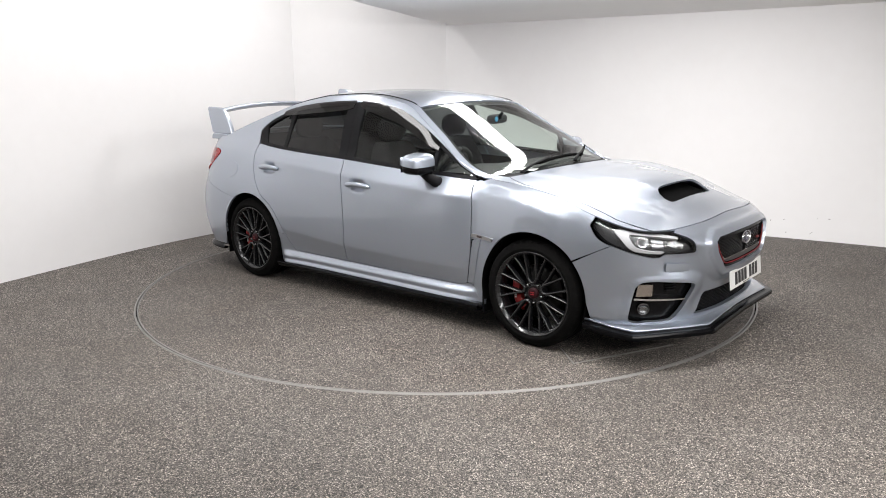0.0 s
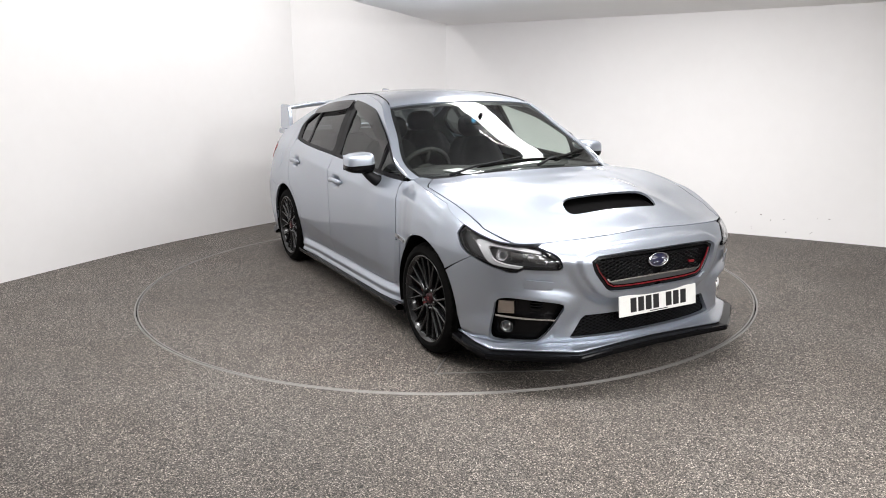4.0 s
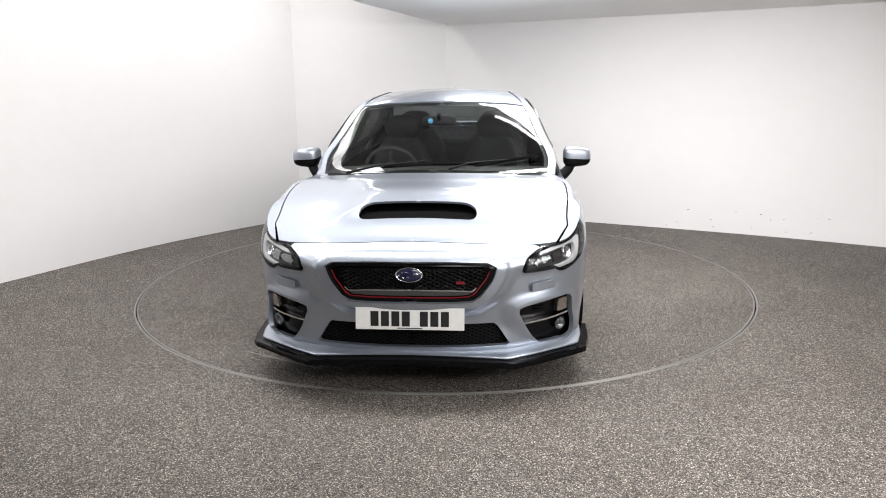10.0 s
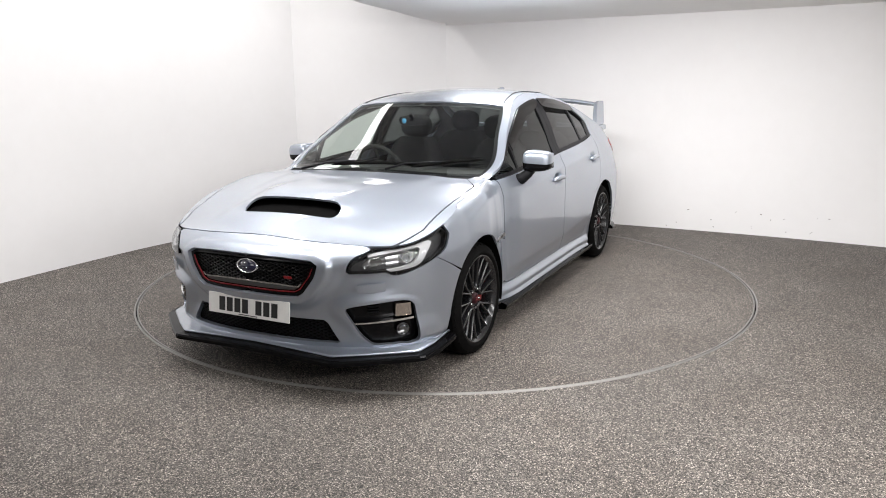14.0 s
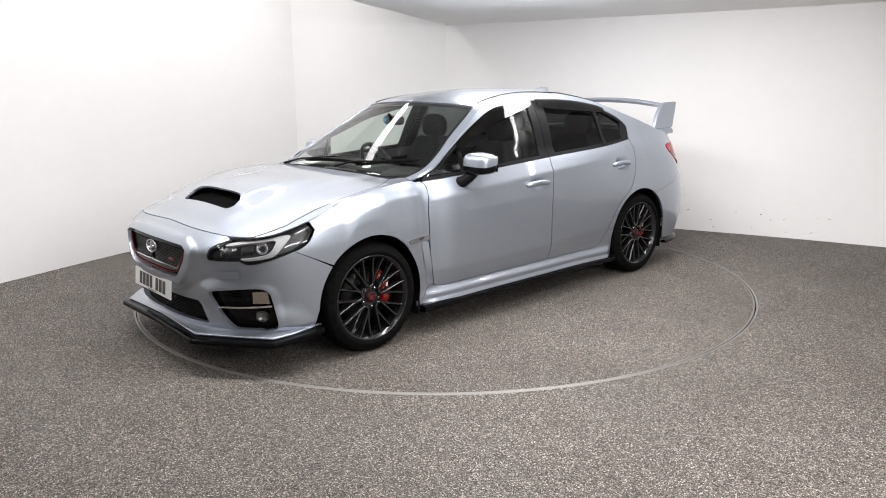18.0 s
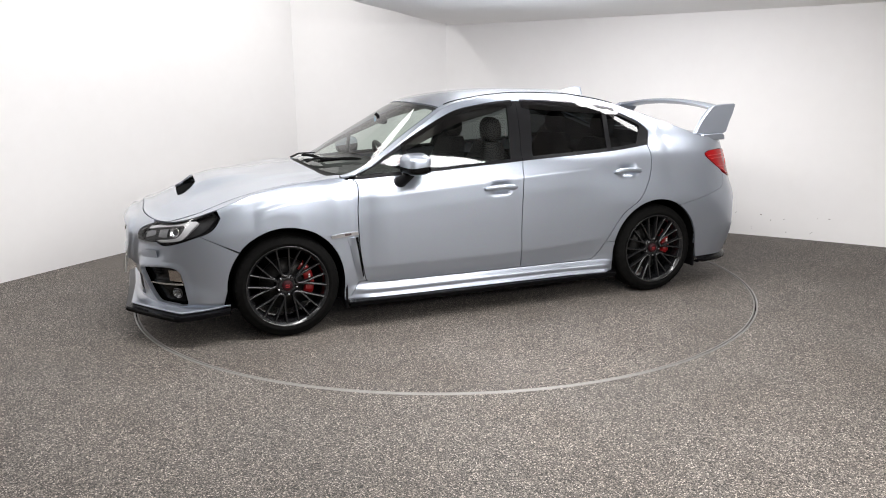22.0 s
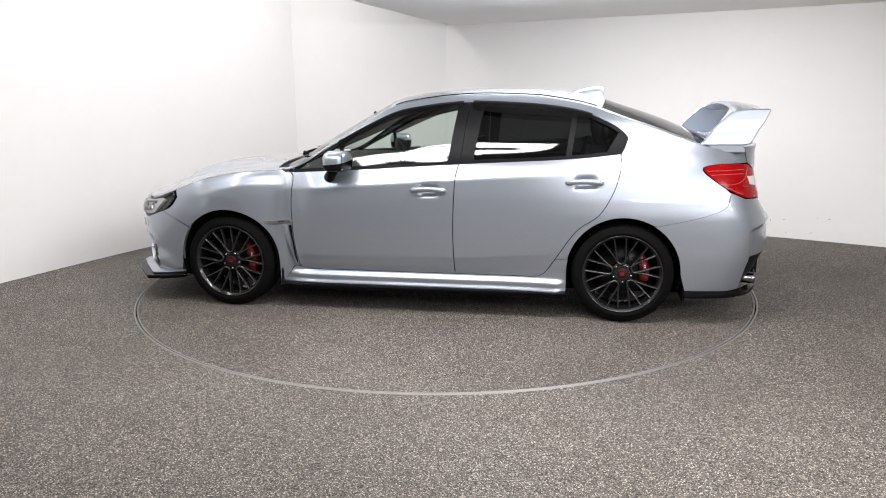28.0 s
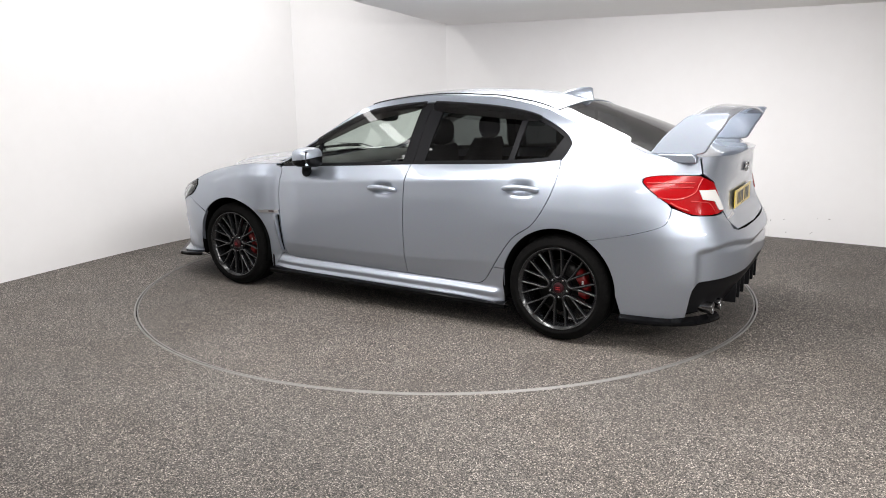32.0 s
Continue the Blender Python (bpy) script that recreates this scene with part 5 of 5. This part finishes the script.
wing = new("rear_wing")
wing.parent = boot_lid
tagged(wing, "tall silver rear wing")
both("end_plate", plate_between(SIDE, 0.598, 0.634, 0.22), PAINT, wing, "silver end plate", smooth=False)
FOOT = [(-1.815, 1.045), (-1.815, 1.075), (-1.84, 1.090), (-2.015, 1.092), (-2.035, 1.075), (-2.035, 1.045)]
both("foot", plate_between(FOOT, 0.628, 0.706, 0.0), PAINT, wing, "silver foot of the wing", smooth=False)
bm = bmesh.new()
rows = []
for y in np.linspace(-0.612, 0.612, 31):
    k = 1 - (y / 0.612) ** 2
    dip = 0.030 * min(1.0, (1 - abs(y) / 0.612) / 0.16) ** 0.7
    x0, z0 = -1.975 - 0.010 * k, 1.286 + 0.050 * (1 - (abs(y) / 0.612) ** 2.2)
    prof = [(0.0, -0.012), (0.004, 0.0), (0.05, 0.006), (0.12, -0.002), (0.19, -0.012), (0.193, -0.018), (0.185, -0.024), (0.10, -0.026 - dip * 0.4), (0.04, -0.022 - dip * 0.5), (0.0, -0.012)]
    rows.append([(x0 - a, y, z0 + c) for a, c in prof])
strip(bm, rows)
bmesh.ops.recalc_face_normals(bm, faces=bm.faces)
part("blade", bm, PAINT, wing, "silver aerofoil blade")

# roof mouldings, fin, wipers, cowl
bm = bmesh.new()
tube(bm, [(x, y, float(top_z(x, y)) + 0.001) for x, y in lead_xy(0.19, -1.14, 40, PILLAR + 0.001)], 0.0045, 6)
both("roof_moulding", bm, TRIM, car, "black roof moulding")
bm = bmesh.new()
rows = []
for x, h, w in ((-0.985, 0.0, 0.010), (-1.03, 0.022, 0.024), (-1.08, 0.044, 0.026), (-1.13, 0.062, 0.026), (-1.172, 0.073, 0.022), (-1.192, 0.071, 0.020), (-1.200, 0.0, 0.026)):
    z = float(top_z(x, 0.0))
    rows.append([(x, -w, z - 0.004), (x, -w * 0.75, z + h * 0.45), (x, -w * 0.25, z + h), (x, w * 0.25, z + h), (x, w * 0.75, z + h * 0.45), (x, w, z - 0.004)])
strip(bm, rows)
bmesh.ops.recalc_face_normals(bm, faces=bm.faces)
part("roof_fin", bm, PAINT, car, "silver shark-fin aerial")
cowl_loop = [(x + 0.012, y) for x, y in bonnet_rear] + [(0.99, 0.665), (0.945, 0.690), (0.925, 0.672)] + [(x - 0.02, y) for x, y in BASE[::-1]]
part("cowl", sheet(top, cowl_loop, 0.03, mirror=True, depth=0.0, lift=-0.012), BLACK_PLASTIC, car, "black scuttle panel under the wipers")


def wiper(arm, blade):
    def at(p, lift):
        return Vector(top(p[0], abs(p[1]))) * 1.0 + Vector((0, 0, lift)) if p[1] >= 0 else Vector((p[0], p[1], float(top_z(p[0], -p[1])) + lift))
    b = bmesh.new()
    tube(b, [at(arm[0], 0.012), at(((arm[0][0] * 2 + arm[1][0]) / 3, (arm[0][1] * 2 + arm[1][1]) / 3), 0.034), at(arm[1], 0.028)], [0.013, 0.010, 0.006], 8, 0.6)
    w = part("wiper", b, BLACK_PLASTIC, car, "black windscreen wiper")
    b = bmesh.new()
    tube(b, [at((blade[0][0] + (blade[1][0] - blade[0][0]) * t, blade[0][1] + (blade[1][1] - blade[0][1]) * t), 0.016) for t in np.linspace(0, 1, 9)], [0.003] + [0.008] * 7 + [0.003], 6, 1.4)
    part("blade", b, RUBBER, w, "black rubber blade")


wiper(((1.03, -0.54), (0.955, 0.00)), ((0.990, -0.33), (0.955, 0.34)))
wiper(((1.03, 0.10), (0.900, 0.46)), ((0.985, 0.26), (0.790, 0.66)))

# scoop lining
part("scoop_lining", sheet(top, [(1.915, 0.0), (1.915, 0.31), (1.74, 0.31), (1.60, 0.25), (1.60, 0.0)], 0.03, mirror=True, depth=0, lift=-0.012), SHADOW_LINER, bonnet, "black inside of the air scoop")
part("fuel_flap", flipped(sheet(ring, oval(-1.545, 0.830, 0.075, 0.068, 30), 0.015, depth=0.003, lift=0.0022)), PAINT, car, "round fuel flap")

# ---- cabin ----
part("headlining", sheet(top, [(x, max(0, y - 0.02)) for x, y in roof_loop], 0.06, mirror=True, depth=0, lift=-0.035), LINING, car, "pale grey headlining")
bm = bmesh.new()
rows = []
for x, z in ((0.40, 0.62), (0.43, 0.86), (0.47, 0.915), (0.56, 0.935), (0.72, 0.940), (0.90, 0.930), (1.00, 0.915)):
    rows.append([(x - 0.05 * abs(y) ** 2 * 2, y, z + 0.018 * math.exp(-((y + 0.36) / 0.16) ** 2) * (1 if z > 0.8 else 0) - 0.02 * y * y) for y in np.linspace(-0.70, 0.70, 25)])
strip(bm, rows)
bmesh.ops.recalc_face_normals(bm, faces=bm.faces)
dash = part("dashboard", bm, DASH, car, "black dashboard")
for y in (0.62, 0.10, -0.10, -0.62):
    bm = bmesh.new()
    box(bm, 0.425, 0.440, y - 0.055, y + 0.055, 0.845, 0.895, 0.006)
    v = part("air_vent", bm, BLACK_PLASTIC, dash, "black air vent with a bright rim")
    bm = bmesh.new()
    tube(bm, [(0.424, y - 0.058, 0.842), (0.424, y + 0.058, 0.842), (0.424, y + 0.058, 0.898), (0.424, y - 0.058, 0.898), (0.424, y - 0.058, 0.842)], 0.003, 6, 1, (1, 0, 0))
    part("rim", bm, SATIN, v, "satin rim")
bm = bmesh.new()
ringpts = [(0.185 * math.cos(t), 0.185 * math.sin(t), 0) for t in np.linspace(0, 2 * math.pi, 37)]
tube(bm, ringpts, 0.016, 10)
for t in (0, math.pi, -math.pi / 2):
    tube(bm, [(0.04 * math.cos(t), 0.04 * math.sin(t), 0.012), (0.18 * math.cos(t), 0.18 * math.sin(t), 0)], 0.016, 8, 0.6)
bmesh.ops.create_uvsphere(bm, u_segments=16, v_segments=10, radius=0.075, matrix=Matrix.Diagonal((1, 1, 0.5, 1)))
bm.transform(Matrix.Translation((0.33, -0.36, 0.875)) @ pose(0, 0, 0, 0, -66, 0))
part("steering_wheel", bm, DASH, car, "black steering wheel")


def seat(x, y, name, width=0.50, head=True):
    b = bmesh.new()
    rows2 = []
    for z, dx, w in ((0.42, 0.0, 0.46), (0.55, -0.03, 0.50), (0.75, -0.08, 0.50), (0.92, -0.13, 0.46), (1.02, -0.16, 0.36), (1.07, -0.17, 0.26)):
        rows2.append([(x + dx + d, y + w / 0.5 * width * c, z) for c, d in ((-0.5, -0.06), (-0.46, 0.05), (-0.33, 0.07), (-0.25, 0.03), (0.25, 0.03), (0.33, 0.07), (0.46, 0.05), (0.5, -0.06), (0.0, -0.09), (-0.5, -0.06))])
    strip(b, rows2)
    b.faces.new([b.verts.new(p) for p in rows2[-1][:-1]])
    bmesh.ops.recalc_face_normals(b, faces=b.faces)
    s = part(name, b, FABRIC, car, "dark fabric seat with a headrest")
    b = bmesh.new()
    box(b, x - 0.05, x + 0.48, y - width * 0.5, y + width * 0.5, 0.36, 0.50, 0.04)
    part("cushion", b, FABRIC, s, "dark fabric cushion")
    if head:
        b = bmesh.new()
        bmesh.ops.create_uvsphere(b, u_segments=18, v_segments=12, radius=1)
        for v in b.verts:
            c = v.co
            v.co = (x - 0.19 + 0.055 * c.x, y + 0.135 * math.copysign(abs(c.y) ** 0.7, c.y), 1.155 + 0.090 * math.copysign(abs(c.z) ** 0.75, c.z))
        part("headrest", b, FABRIC, s, "dark headrest")
    return s


seat(-0.05, 0.36, "front_seat")
seat(-0.05, -0.36, "front_seat")
seat(-0.98, 0.36, "rear_seat", 0.60)
seat(-0.98, -0.36, "rear_seat", 0.60)
bm = bmesh.new()
box(bm, -1.75, -1.16, -0.62, 0.62, 0.94, 0.98, 0.02)
part("parcel_shelf", bm, FABRIC, car, "dark parcel shelf")
bm = bmesh.new()
bmesh.ops.create_uvsphere(bm, u_segments=20, v_segments=12, radius=1)
for v in bm.verts:
    c = v.co
    v.co = (0.455 + 0.022 * c.x, -0.005 + 0.115 * math.copysign(abs(c.y) ** 0.6, c.y), 1.232 + 0.034 * math.copysign(abs(c.z) ** 0.6, c.z))
tube(bm, [(0.475, -0.005, 1.25), (0.50, -0.005, 1.275)], 0.012, 8)
cabin_mirror = part("cabin_mirror", bm, BLACK_PLASTIC, car, "black rear-view mirror")
bm = bmesh.new()
bmesh.ops.create_uvsphere(bm, u_segments=12, v_segments=8, radius=0.018, matrix=Matrix.Translation((0.49, -0.062, 1.232)) @ Matrix.Diagonal((0.4, 1, 1, 1)))
part("disc", bm, material("blue_disc", (0.05, 0.28, 0.50), 0.4), cabin_mirror, "small blue disc")
bm = bmesh.new()
box(bm, -0.10, 0.10, -0.075, 0.075, -0.0006, 0.0006)
bm.transform(Matrix.Translation((0.93, -0.40, 0.948)) @ pose(0, 0, 0, 0, 3, 20))
part("paper_sheet", bm, PAPER, dash, "white sheet of paper")
lo, hi = 0.93, 1.36
inner_quarter = [(-1.02, hi - 0.06)] + [(-1.10, 1.27), (-1.22, 1.215), (-1.31, 1.14), (-1.285, 1.04), (-1.25, lo)] + [(-1.84, lo)] + lead(-1.84, -1.02, 30, 0.02)
both("pillar_trim", sheet(ring, inner_quarter, 0.05, depth=0, lift=-0.03), DASH, car, "dark inner pillar trim")
bm = bmesh.new()
box(bm, -1.86, -1.84, -0.66, 0.66, 0.30, 1.07)
part("bulkhead", bm, FABRIC, car, "dark rear bulkhead", smooth=False)



def motions():
    """The turntable turns steadily, and the car on it."""
    rows, on_it = [], []
    for t in range(0, 33):
        s = (t - 16) / 16
        a = math.degrees(-2.219187 - 1.495165 * s + 0.039177 * s ** 2 - 0.001199 * s ** 3 - 0.010899 * s ** 4 + 0.003837 * s ** 5)
        m = pose(0, 0, 0, 0, 0, a)
        rows.append((float(t), MIDDLE @ m))
        on_it.append((float(t), m @ Matrix.Translation((0.0305, 0.0157, 0.027))))
    walk(turntable, rows)
    walk(car, on_it)


motions()
